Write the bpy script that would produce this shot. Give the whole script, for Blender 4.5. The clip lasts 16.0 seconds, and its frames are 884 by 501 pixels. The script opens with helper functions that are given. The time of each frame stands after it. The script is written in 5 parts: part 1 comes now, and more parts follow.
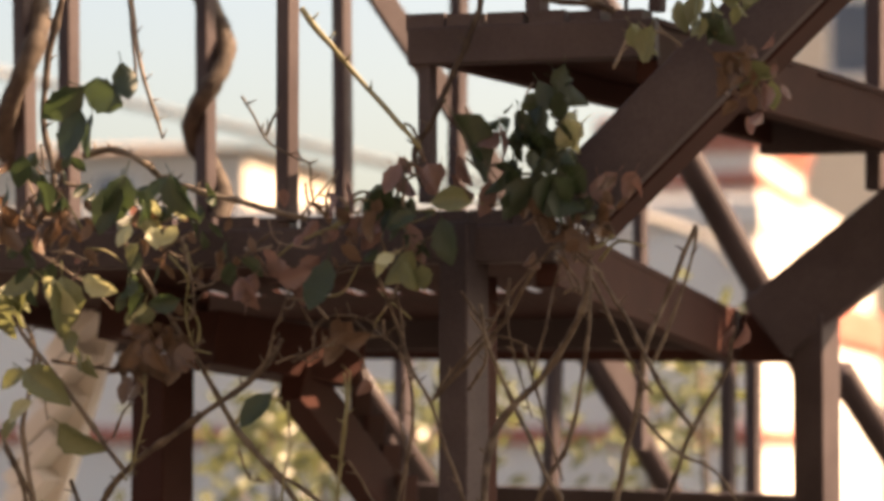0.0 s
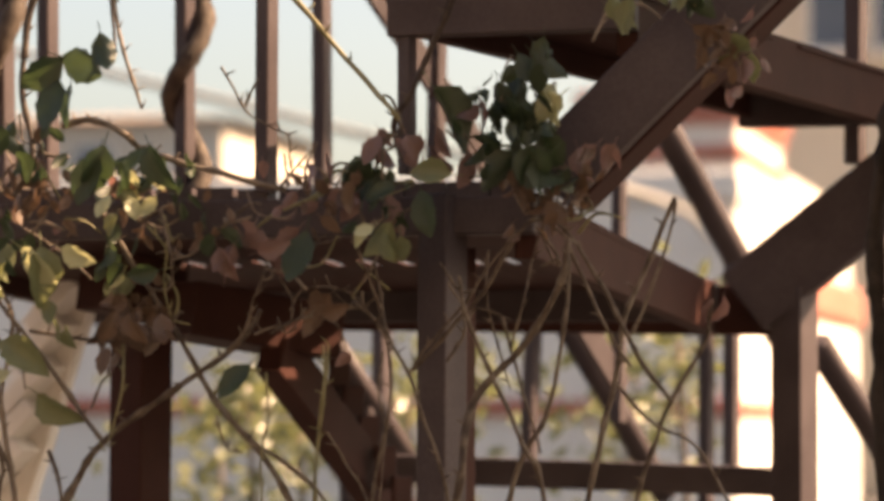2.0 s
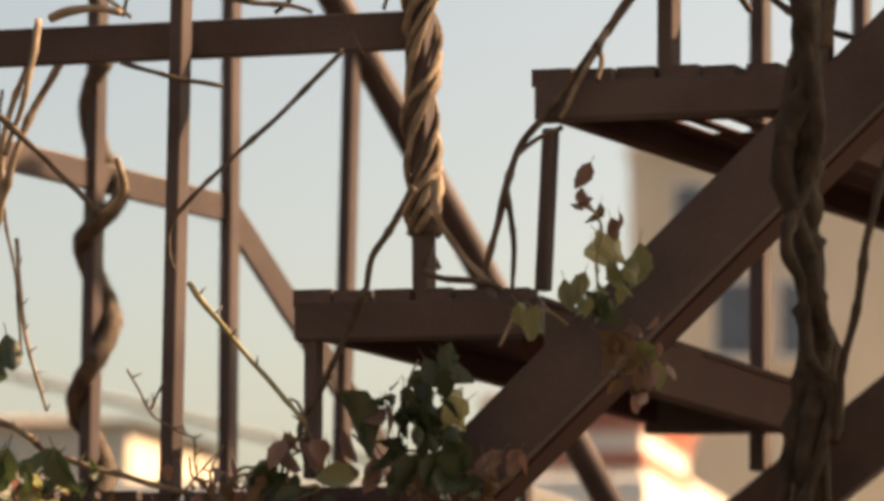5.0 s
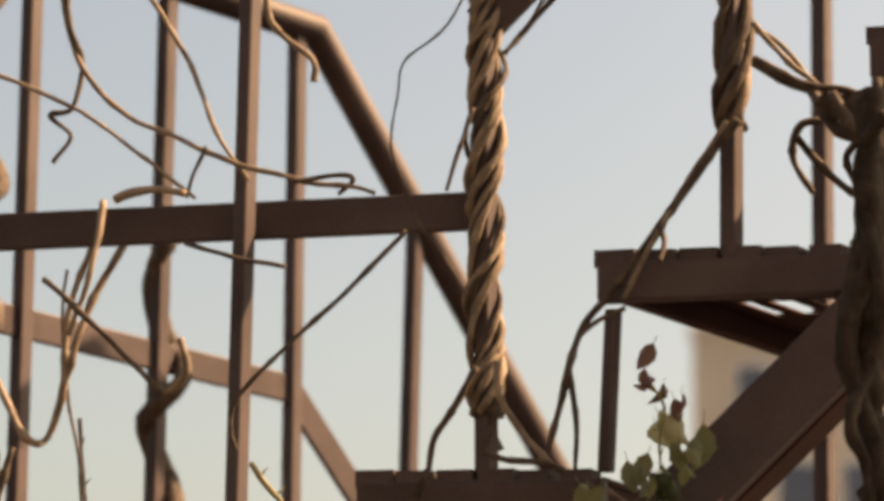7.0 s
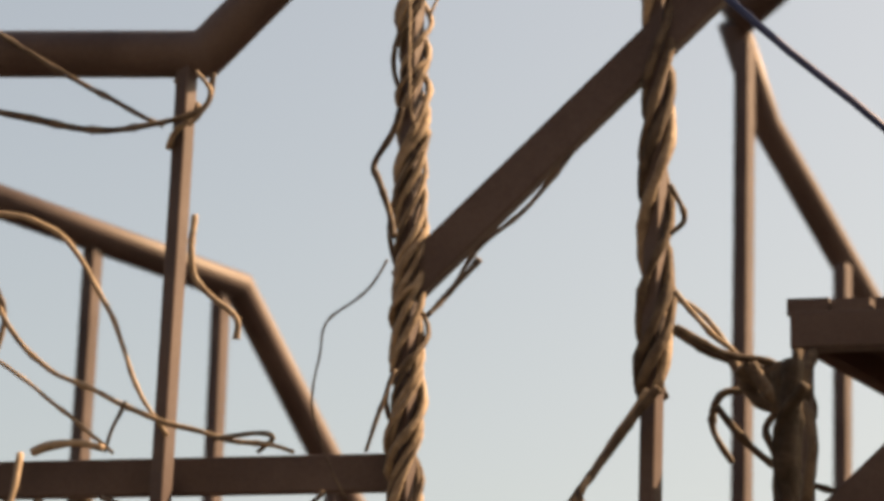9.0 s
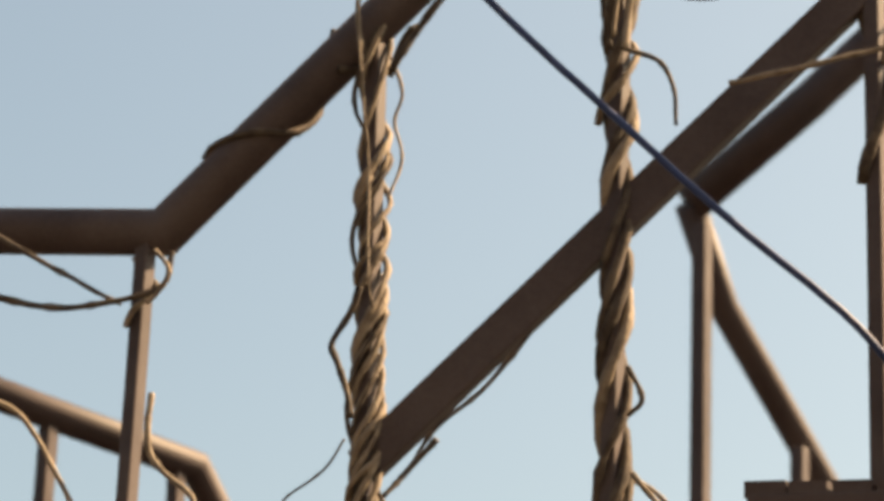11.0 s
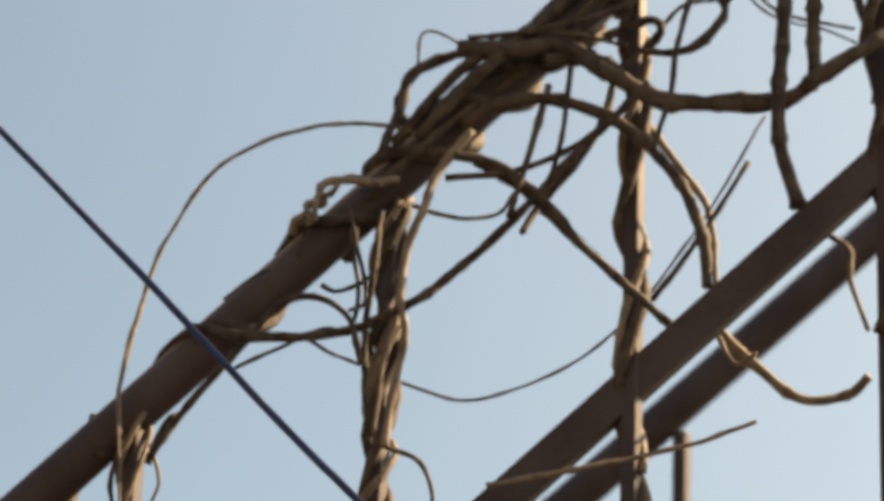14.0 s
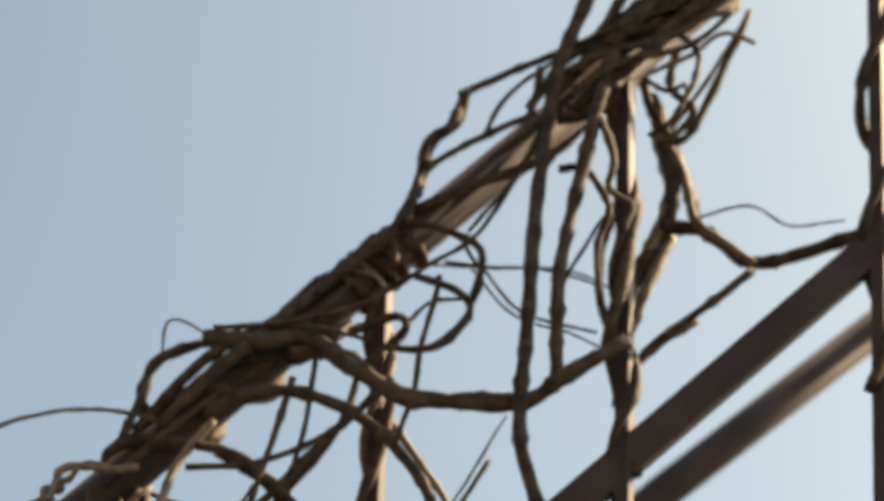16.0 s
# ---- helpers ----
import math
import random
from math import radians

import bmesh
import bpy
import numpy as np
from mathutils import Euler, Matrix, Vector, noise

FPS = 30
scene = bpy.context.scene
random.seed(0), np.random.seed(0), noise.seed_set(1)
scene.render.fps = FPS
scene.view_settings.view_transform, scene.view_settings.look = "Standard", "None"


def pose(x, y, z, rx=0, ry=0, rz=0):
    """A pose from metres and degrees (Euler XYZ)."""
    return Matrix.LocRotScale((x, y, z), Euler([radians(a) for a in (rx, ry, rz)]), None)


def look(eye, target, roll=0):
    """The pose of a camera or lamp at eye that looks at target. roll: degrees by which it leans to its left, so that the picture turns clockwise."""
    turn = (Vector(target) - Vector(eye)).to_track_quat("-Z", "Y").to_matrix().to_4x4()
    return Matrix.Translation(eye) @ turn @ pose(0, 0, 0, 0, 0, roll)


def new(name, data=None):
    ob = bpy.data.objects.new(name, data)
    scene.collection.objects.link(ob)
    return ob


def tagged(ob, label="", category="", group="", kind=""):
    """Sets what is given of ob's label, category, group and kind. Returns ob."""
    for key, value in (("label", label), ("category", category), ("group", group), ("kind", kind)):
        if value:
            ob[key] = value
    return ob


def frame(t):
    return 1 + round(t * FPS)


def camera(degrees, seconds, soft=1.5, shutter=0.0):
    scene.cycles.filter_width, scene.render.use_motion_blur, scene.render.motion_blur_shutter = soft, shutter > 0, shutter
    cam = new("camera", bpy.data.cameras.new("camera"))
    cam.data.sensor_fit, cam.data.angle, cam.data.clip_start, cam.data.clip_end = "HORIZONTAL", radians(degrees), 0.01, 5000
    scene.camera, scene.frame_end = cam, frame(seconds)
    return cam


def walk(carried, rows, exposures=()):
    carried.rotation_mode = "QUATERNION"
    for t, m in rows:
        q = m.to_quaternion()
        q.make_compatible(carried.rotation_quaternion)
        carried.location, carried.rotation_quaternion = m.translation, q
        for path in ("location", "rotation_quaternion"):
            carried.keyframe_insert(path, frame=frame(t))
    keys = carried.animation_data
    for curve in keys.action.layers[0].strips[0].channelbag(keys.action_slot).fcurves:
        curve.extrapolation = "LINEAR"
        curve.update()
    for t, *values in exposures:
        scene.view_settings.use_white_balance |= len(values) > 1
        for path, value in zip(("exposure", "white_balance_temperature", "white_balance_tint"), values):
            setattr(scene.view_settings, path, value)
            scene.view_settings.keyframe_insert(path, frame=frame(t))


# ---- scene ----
cam = camera(17.83, 16.0, soft=4.1)
cam.data.dof.use_dof = True
cam.data.dof.focus_distance = 2.6
cam.data.dof.aperture_fstop = 6.0
PATH = [
    (0, (0.0, 0.0, 1.6), (-1.0580, 3.8473, 1.8804), 0.12),
    (0.5, (0.0, 0.0, 1.6), (-1.0463, 3.8509, 1.8751), -0.02),
    (1, (0.0, 0.0, 1.6), (-1.0600, 3.8496, 1.8385), 0.08),
    (1.5, (0.0, 0.0, 1.6), (-1.0634, 3.8483, 1.8441), 0.36),
    (2, (0.0, 0.0, 1.6), (-1.0296, 3.8577, 1.8404), 0.29),
    (2.5, (0.0, 0.0, 1.6), (-0.9803, 3.8665, 1.8991), 0.65),
    (3, (0.0, 0.0, 1.6), (-0.9891, 3.8607, 1.9415), 0.65),
    (3.5, (0.0, 0.0, 1.6), (-0.9557, 3.8670, 1.9643), 0.71),
    (4, (0.0, 0.0, 1.6), (-0.8993, 3.8700, 2.0632), 0.82),
    (4.5, (0.0, 0.0, 1.6), (-0.9062, 3.8551, 2.1629), 0.68),
    (4.7, (0.0, 0.0, 1.6), (-0.8882, 3.8520, 2.2112), 0.44),
    (6.8, (0.0, 0.0, 1.6), (-0.9658, 3.7782, 2.4903), 0.79),
    (7, (0.0, 0.0, 1.6), (-0.9690, 3.7701, 2.5205), 0.85),
    (7.5, (0.0, 0.0, 1.6), (-0.9416, 3.7655, 2.5667), 0.82),
    (8, (0.0, 0.0, 1.6), (-0.9171, 3.7562, 2.6244), 1.05),
    (8.5, (0.0, 0.0, 1.6), (-0.8482, 3.7387, 2.7412), 1.36),
    (9, (0.0, 0.0, 1.6), (-0.8451, 3.6944, 2.8795), 1.88),
    (9.2, (0.0, 0.0, 1.6), (-0.8157, 3.6825, 2.9319), 1.86),
    (11.3, (0.0, 0.0, 1.6), (-0.7686, 3.5891, 3.1898), 2.22),
    (11.5, (0.0, 0.0, 1.6), (-0.7552, 3.5644, 3.2506), 2.83),
    (12, (0.0, 0.0, 1.6), (-0.6915, 3.5037, 3.4017), 2.89),
    (12.5, (0.0, 0.0, 1.6), (-0.6077, 3.4811, 3.4742), 2.82),
    (13, (0.0, 0.0, 1.6), (-0.5610, 3.4506, 3.5439), 2.63),
    (13.5, (0.0, 0.0, 1.6), (-0.4957, 3.4436, 3.5737), 2.60),
    (14, (0.0, 0.0, 1.6), (-0.4193, 3.4198, 3.6320), 2.26),
    (14.5, (0.0, 0.0, 1.6), (-0.3241, 3.3829, 3.7097), 1.95),
    (15, (0.0, 0.0, 1.6), (-0.2478, 3.3382, 3.7898), 1.58),
    (15.5, (0.0, 0.0, 1.6), (-0.1465, 3.2730, 3.8947), 1.26),
    (16, (0.0, 0.0, 1.6), (-0.0524, 3.2097, 3.9865), 0.86),
]
walk(cam, [(t, look(eye, target, roll)) for t, eye, target, roll in PATH],
     [(0.0, 2.22, 8200, 14), (3.5, 2.15, 8500, 14), (4.5, 1.93, 9200, 11), (7.0, 1.81, 9800, 13), (9.0, 1.85, 9700, 10), (11.3, 1.89, 8400, 0), (14.0, 1.78, 8100, -2), (16.0, 1.66, 7700, -4)])

# ---- sky and sun ----
world = bpy.data.worlds.new("world")
scene.world = world
world.use_nodes = True
wn = world.node_tree.nodes
sky = wn.new("ShaderNodeTexSky")
sky.sky_type, sky.sun_disc = "NISHITA", False
SUN_TO = Vector((0.69, 0.33, 0.74)).normalized()
sky.sun_elevation = math.asin(SUN_TO.z)
sky.sun_rotation = math.atan2(SUN_TO.x, SUN_TO.y)
sky.air_density, sky.dust_density, sky.ozone_density = 1.0, 4.0, 1.0
world.node_tree.links.new(sky.outputs[0], wn["Background"].inputs[0])
wn["Background"].inputs[1].default_value = 0.062
sun = new("sun", bpy.data.lights.new("sun", "SUN"))
sun.data.energy, sun.data.angle, sun.data.color = 5.0, radians(0.5), (1.0, 0.73, 0.55)
sun.matrix_world = look(tuple(SUN_TO * 30), (0, 0, 0))


# ---- materials ----
def material(name, colours, rough=0.6, scale=20.0, fine=220.0, bump=0.25, metal=0.0, glow=0.0, dist=0.004, stretch=None, gloss=0.2):
    """Mottled paint, bark or plaster: two scales of noise mix the colours, and both drive a fine relief."""
    m = bpy.data.materials.new(name)
    m.use_nodes = True
    nt = m.node_tree
    n, ln = nt.nodes, nt.links
    bsdf = n["Principled BSDF"]
    co = n.new("ShaderNodeTexCoord")
    mp = n.new("ShaderNodeMapping")
    mp.inputs["Scale"].default_value = stretch or (1, 1, 1)
    ln.new(co.outputs["Object"], mp.inputs[0])
    big, small = n.new("ShaderNodeTexNoise"), n.new("ShaderNodeTexNoise")
    big.inputs["Scale"].default_value, small.inputs["Scale"].default_value = scale, fine
    big.inputs["Detail"].default_value, small.inputs["Detail"].default_value = 5.0, 3.0
    for t in (big, small):
        ln.new(mp.outputs[0], t.inputs["Vector"])
    add = n.new("ShaderNodeMath")
    add.operation = "MULTIPLY_ADD"
    add.inputs[1].default_value = 0.35
    ln.new(small.outputs[0], add.inputs[0])
    ln.new(big.outputs[0], add.inputs[2])
    info = n.new("ShaderNodeObjectInfo")
    shift = n.new("ShaderNodeMath")
    shift.operation = "MULTIPLY_ADD"
    shift.inputs[1].default_value = 0.16
    ln.new(info.outputs["Random"], shift.inputs[0])
    ln.new(add.outputs[0], shift.inputs[2])
    ramp = n.new("ShaderNodeValToRGB")
    els = ramp.color_ramp.elements
    while len(els) < len(colours):
        els.new(0.5)
    for i, (e, c) in enumerate(zip(els, colours)):
        e.position = 0.45 + 0.45 * i / max(1, len(colours) - 1)
        e.color = (*c, 1)
    ln.new(shift.outputs[0], ramp.inputs[0])
    ln.new(ramp.outputs[0], bsdf.inputs["Base Color"])
    bsdf.inputs["Roughness"].default_value = rough
    bsdf.inputs["Specular IOR Level"].default_value = gloss
    bsdf.inputs["Metallic"].default_value = metal
    bp = n.new("ShaderNodeBump")
    bp.inputs["Strength"].default_value, bp.inputs["Distance"].default_value = bump, dist
    ln.new(add.outputs[0], bp.inputs["Height"])
    ln.new(bp.outputs[0], bsdf.inputs["Normal"])
    return m


def leaf_material(name, colours, through_light):
    m = material(name, colours, 0.33, 25, 160, 0.3)
    m.node_tree.nodes["Principled BSDF"].inputs["Specular IOR Level"].default_value = 0.5
    n, ln = m.node_tree.nodes, m.node_tree.links
    out = n["Material Output"]
    tr, mix = n.new("ShaderNodeBsdfTranslucent"), n.new("ShaderNodeMixShader")
    tr.inputs[0].default_value = (*through_light, 1)
    mix.inputs[0].default_value = 0.3
    ln.new(n["Principled BSDF"].outputs[0], mix.inputs[1])
    ln.new(tr.outputs[0], mix.inputs[2])
    ln.new(mix.outputs[0], out.inputs[0])
    return m


STEEL = material("brown_painted_steel", [(0.033, 0.0255, 0.0275), (0.051, 0.040, 0.043), (0.070, 0.057, 0.060)], 0.55, 9, 260, 0.3, dist=0.001, gloss=0.18)
# Red-brown steel, darkened in colour for the shade beneath treads and landing.
SHADED_RED = material("shaded_red_brown_steel", [(0.030, 0.012, 0.010), (0.047, 0.0195, 0.016)], 0.65, 14, 200, 0.3, dist=0.001, gloss=0.1)
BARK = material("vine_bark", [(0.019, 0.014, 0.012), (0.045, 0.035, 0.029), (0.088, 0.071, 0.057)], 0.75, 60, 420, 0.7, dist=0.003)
# Paler copy of the bark, with sunlight on the stems put into its colour.
BARK_SUNLIT = material("pale_sunlit_bark", [(0.068, 0.053, 0.042), (0.14, 0.113, 0.088), (0.235, 0.195, 0.154)], 0.7, 55, 380, 0.6, dist=0.003)
# Darker bark for the hanging trunk: the shade on it is put into the colour.
BARK_SHADED = material("shaded_bark", [(0.013, 0.010, 0.008), (0.027, 0.021, 0.017), (0.048, 0.038, 0.030)], 0.85, 50, 300, 0.8, dist=0.004)
CANE = material("rose_cane", [(0.034, 0.025, 0.020), (0.07, 0.053, 0.040), (0.14, 0.115, 0.088)], 0.65, 70, 300, 0.5, dist=0.002)
CANE_GREEN = material("green_rose_cane", [(0.11, 0.105, 0.052), (0.19, 0.175, 0.095)], 0.55, 60, 300, 0.3, dist=0.002)
CABLE = material("dark_cable_sheath", [(0.017, 0.03, 0.085), (0.026, 0.046, 0.13)], 0.5, 40, 300, 0.2, dist=0.001)
CABLE_GREY = material("grey_cable_sheath", [(0.2, 0.2, 0.19), (0.28, 0.27, 0.25)], 0.6, 10, 100, 0.1, dist=0.001)
LEAF_DARK = leaf_material("dark_green_leaf", [(0.015, 0.027, 0.014), (0.036, 0.054, 0.028)], (0.05, 0.078, 0.028))
LEAF_LIGHT = leaf_material("yellow_green_leaf", [(0.085, 0.10, 0.048), (0.165, 0.18, 0.10)], (0.21, 0.23, 0.09))
LEAF_PINK = leaf_material("pink_brown_leaf", [(0.09, 0.052, 0.047), (0.17, 0.112, 0.102)], (0.28, 0.13, 0.10))
LEAF_RUST = leaf_material("rust_brown_leaf", [(0.06, 0.036, 0.024), (0.12, 0.075, 0.048)], (0.16, 0.09, 0.05))
LEAF_PALE = leaf_material("pale_backed_leaf", [(0.3, 0.33, 0.2), (0.42, 0.44, 0.29)], (0.5, 0.5, 0.25))
PLASTER = material("cream_plaster", [(0.53, 0.48, 0.40), (0.61, 0.56, 0.48)], 0.85, 0.6, 12, 0.1)
PLASTER_GREY = material("grey_beige_plaster", [(0.54, 0.47, 0.37), (0.64, 0.56, 0.45)], 0.85, 0.5, 12, 0.1)
WHITE = material("white_plaster", [(0.64, 0.61, 0.56), (0.74, 0.71, 0.655)], 0.8, 0.7, 14, 0.1)
WHITE_PAINT = material("white_painted_wood", [(0.62, 0.60, 0.56), (0.78, 0.76, 0.72)], 0.55, 12, 160, 0.15, dist=0.001)
TILE = material("red_roof_band", [(0.33, 0.1, 0.07), (0.42, 0.15, 0.11)], 0.7, 2, 20, 0.3)
ROOF = material("brown_roof_tile", [(0.2, 0.14, 0.11), (0.3, 0.22, 0.17)], 0.8, 2, 20, 0.3)
GLASS_DARK = material("dark_window_glass", [(0.08, 0.10, 0.13), (0.12, 0.14, 0.17)], 0.15, 1, 8, 0.0)
# Beige wall tone of the unseen house, set by the fill it bounces.
BOUNCE_PLASTER = material("bounce_beige_plaster", [(0.29, 0.255, 0.21), (0.37, 0.33, 0.28)], 0.9, 0.8, 14, 0.2)
GROUND = material("dark_yard_ground", [(0.024, 0.025, 0.027), (0.042, 0.042, 0.043)], 0.95, 0.8, 14, 0.4)


# ---- building helpers ----
def mesh_from(name, verts, faces, mat, smooth=False):
    me = bpy.data.meshes.new(name)
    me.from_pydata([tuple(v) for v in verts], [], faces)
    me.materials.append(mat)
    if smooth:
        me.polygons.foreach_set("use_smooth", [True] * len(me.polygons))
    me.update()
    return me


def under(name, me, parent=None, label=""):
    ob = new(name, me)
    if parent is not None:
        ob.parent = parent
    return tagged(ob, label)


def thing(name, label, category, group="", kind=""):
    ob = new(name)
    ob.empty_display_size = 0.05
    return tagged(ob, label, category, group, kind)


def box_mesh(name, p, q, w, h, mat, bevel=0.002, up=(0, 0, 1)):
    """A bevelled box beam from p to q, w wide across and h high."""
    p, q = Vector(p), Vector(q)
    ax = (q - p).normalized()
    side = ax.cross(Vector(up))
    if side.length < 0.05:
        side = Vector((1, 0, 0)) - ax * ax.x
    side.normalize()
    top = side.cross(ax).normalized()
    bm = bmesh.new()
    bmesh.ops.create_cube(bm, size=1.0)
    ln = (q - p).length
    m = Matrix((side * w, ax * ln, top * h)).transposed().to_4x4()
    bmesh.ops.transform(bm, matrix=Matrix.Translation((p + q) / 2) @ m, verts=bm.verts)
    if bevel:
        bmesh.ops.bevel(bm, geom=bm.edges[:], offset=bevel, segments=2, affect="EDGES", profile=0.5)
    bmesh.ops.recalc_face_normals(bm, faces=bm.faces[:])
    me = bpy.data.meshes.new(name)
    bm.to_mesh(me)
    bm.free()
    me.materials.append(mat)
    return me


def beam(name, p, q, w, h, mat, parent=None, label="", bevel=0.002, up=(0, 0, 1)):
    return under(name, box_mesh(name, p, q, w, h, mat, bevel, up), parent, label)


def post(name, base, top, w, mat, parent=None, label="", d=None):
    return beam(name, base, top, w, d or w, mat, parent, label, up=(0.40, 0.917, 0))


def smooth_path(pts, sub=7):
    """Catmull-Rom through a few control points."""
    p = [Vector(v) for v in pts]
    p = [p[0] * 2 - p[1]] + p + [p[-1] * 2 - p[-2]]
    out = []
    for i in range(1, len(p) - 2):
        a, b, c, d = p[i - 1:i + 3]
        for k in range(sub):
            t = k / sub
            out.append(0.5 * (2 * b + (c - a) * t + (2 * a - 5 * b + 4 * c - d) * t * t + (3 * b - a - 3 * c + d) * t ** 3))
    out.append(p[-2])
    return out


def sweep(path, radius, sides=8, rough=0.12, taper=1.0, seed=0, knots=0.0):
    """A round stem along a path, uneven in width, with nodes every so often."""
    rnd = random.Random(seed)
    verts, faces = [], []
    n = len(path)
    ref = Vector((0.3, 0.9, 0.2))
    prev = None
    gone = 0.0
    next_knot = rnd.uniform(0.02, 0.06)
    for i, c in enumerate(path):
        t = (path[min(i + 1, n - 1)] - path[max(i - 1, 0)]).normalized()
        if prev is None:
            a = t.cross(ref).normalized()
        else:
            a = (prev - t * prev.dot(t)).normalized()
        prev = a
        b = t.cross(a)
        if i:
            gone += (c - path[i - 1]).length
        r = (radius(i / (n - 1)) if callable(radius) else radius * (1 + (taper - 1) * i / (n - 1))) * (1 + rough * (noise.noise(c * 55 + Vector((seed, 0, 0)))))
        if knots and gone > next_knot:
            r *= 1 + knots
            next_knot = gone + rnd.uniform(0.03, 0.08)
        for k in range(sides):
            an = math.tau * k / sides
            verts.append(c + (a * math.cos(an) + b * math.sin(an)) * r)
    for i in range(n - 1):
        for k in range(sides):
            k2 = (k + 1) % sides
            faces.append((i * sides + k, i * sides + k2, (i + 1) * sides + k2, (i + 1) * sides + k))
    faces.append(tuple(range(sides))[::-1])
    faces.append(tuple((n - 1) * sides + k for k in range(sides)))
    return verts, faces


def pipe(name, pts, r, mat, parent=None, label="", sides=20):
    """A straight-run steel pipe with mitred corners."""
    path = [Vector(p) for p in pts]
    verts, faces = [], []
    for i, c in enumerate(path):
        d0 = (c - path[i - 1]).normalized() if i else (path[1] - c).normalized()
        d1 = (path[i + 1] - c).normalized() if i + 1 < len(path) else d0
        t = (d0 + d1).normalized()
        if i == 0:
            a = d0.cross(Vector((0, 0, 1))).normalized()
        else:
            a = (a - d0 * a.dot(d0)).normalized()
        b = d0.cross(a)
        for k in range(sides):
            an = math.tau * k / sides
            v = (a * math.cos(an) + b * math.sin(an)) * r
            verts.append(c + v - d0 * (v.dot(t) / d0.dot(t)))
    for i in range(len(path) - 1):
        for k in range(sides):
            k2 = (k + 1) % sides
            faces.append((i * sides + k, i * sides + k2, (i + 1) * sides + k2, (i + 1) * sides + k))
    faces.append(tuple(range(sides))[::-1])
    faces.append(tuple((len(path) - 1) * sides + k for k in range(sides)))
    return under(name, mesh_from(name, verts, faces, mat, True), parent, label)


COUNT = [0]


def vine(pts, r=0.004, mat=None, label="bare brown vine stem trailing through the steel railing", taper=0.8, knots=0.25, name="vine", group="bare vines", wob=0.0015, rough=0.25):
    """One woody stem through a few control points."""
    COUNT[0] += 1
    path = smooth_path(pts, 9)
    path = [p + Vector((noise.noise(p * 30 + Vector((COUNT[0], 0, 0))), noise.noise(p * 30 + Vector((0, COUNT[0], 0))), noise.noise(p * 30 + Vector((0, 0, COUNT[0]))))) * wob for p in path]
    v, f = sweep(path, r, 8, rough, taper, COUNT[0], knots)
    return tagged(new(name, mesh_from(name, v, f, mat or BARK, True)), label, "vine", group)


def wrap(p, q, r_axis, r, turns, phase=0.0, mat=None, slack=0.15, label="woody vine wound round the steel railing"):
    """A stem wound round the line from p to q."""
    COUNT[0] += 1
    p, q = Vector(p), Vector(q)
    ax = (q - p).normalized()
    a = ax.cross(Vector((0.2, 1, 0.1))).normalized()
    b = ax.cross(a)
    n = max(12, int(abs(turns) * 16))
    path = []
    for i in range(n + 1):
        t = i / n
        wav = noise.noise(Vector((t * 6, COUNT[0] * 3.7, 0)))
        an = phase + math.tau * turns * (t + 0.05 * wav)
        rr = r_axis * (1 + slack * wav)
        path.append(p.lerp(q, t) + (a * math.cos(an) + b * math.sin(an)) * rr)
    v, f = sweep(path, r, 8, 0.25, 0.9, COUNT[0], 0.2)
    return tagged(new("vine", mesh_from("vine", v, f, mat or BARK, True)), label, "vine", "wound vines")


def along(p, q, t):
    return tuple(Vector(p).lerp(Vector(q), t))


# ---- ground ----
def ground_sheet():
    bm = bmesh.new()
    bmesh.ops.create_grid(bm, x_segments=40, y_segments=40, size=1500)
    me = bpy.data.meshes.new("ground")
    bm.to_mesh(me)
    bm.free()
    me.materials.append(GROUND)
    return tagged(new("ground", me), "dark grey yard ground reaching to the horizon", "ground", kind="structure")


ground_sheet()

# ---- steel staircase ----
FY = 2.55
stair = thing("outdoor_staircase", "brown painted steel outdoor staircase with slatted treads", "staircase")


def slat_mesh(width, wide, deep, lean, drop, rise, slack, rows):
    """A thin slat, narrowed in places so that a slot is left open beside its neighbour, with a raised nosing."""
    bm = bmesh.new()
    cuts = [0.014] + [v for k in rows for v in (0.168 + 0.158 * k, 0.238 + 0.158 * k)] + [deep]
    runs = [(v0, v1, wide if k % 2 else width) for k, (v0, v1) in enumerate(zip(cuts, cuts[1:]))]
    blocks = [(-w * 0.5, w * 0.5, v0, v1, -0.002, 0.0) for v0, v1, w in runs]
    for (u0, u1, v0, v1, z0, z1) in blocks + [(-width * 0.5, width * 0.5 - slack, -0.009, 0.014, -0.002, rise)]:
        vs = [bm.verts.new((u + lean * v, v, z - drop * v)) for z in (z0, z1) for u, v in ((u0, v0), (u1, v0), (u1, v1), (u0, v1))]
        for f in ((3, 2, 1, 0), (4, 5, 6, 7), (0, 1, 5, 4), (1, 2, 6, 5), (2, 3, 7, 6), (3, 0, 4, 7)):
            bm.faces.new([vs[k] for k in f]).material_index = int(z1 > 0)
    bmesh.ops.remove_doubles(bm, verts=bm.verts[:], dist=0.0001)
    me = bpy.data.meshes.new("slat")
    bm.to_mesh(me)
    bm.free()
    me.materials.append(SHADED_RED)
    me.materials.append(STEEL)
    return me


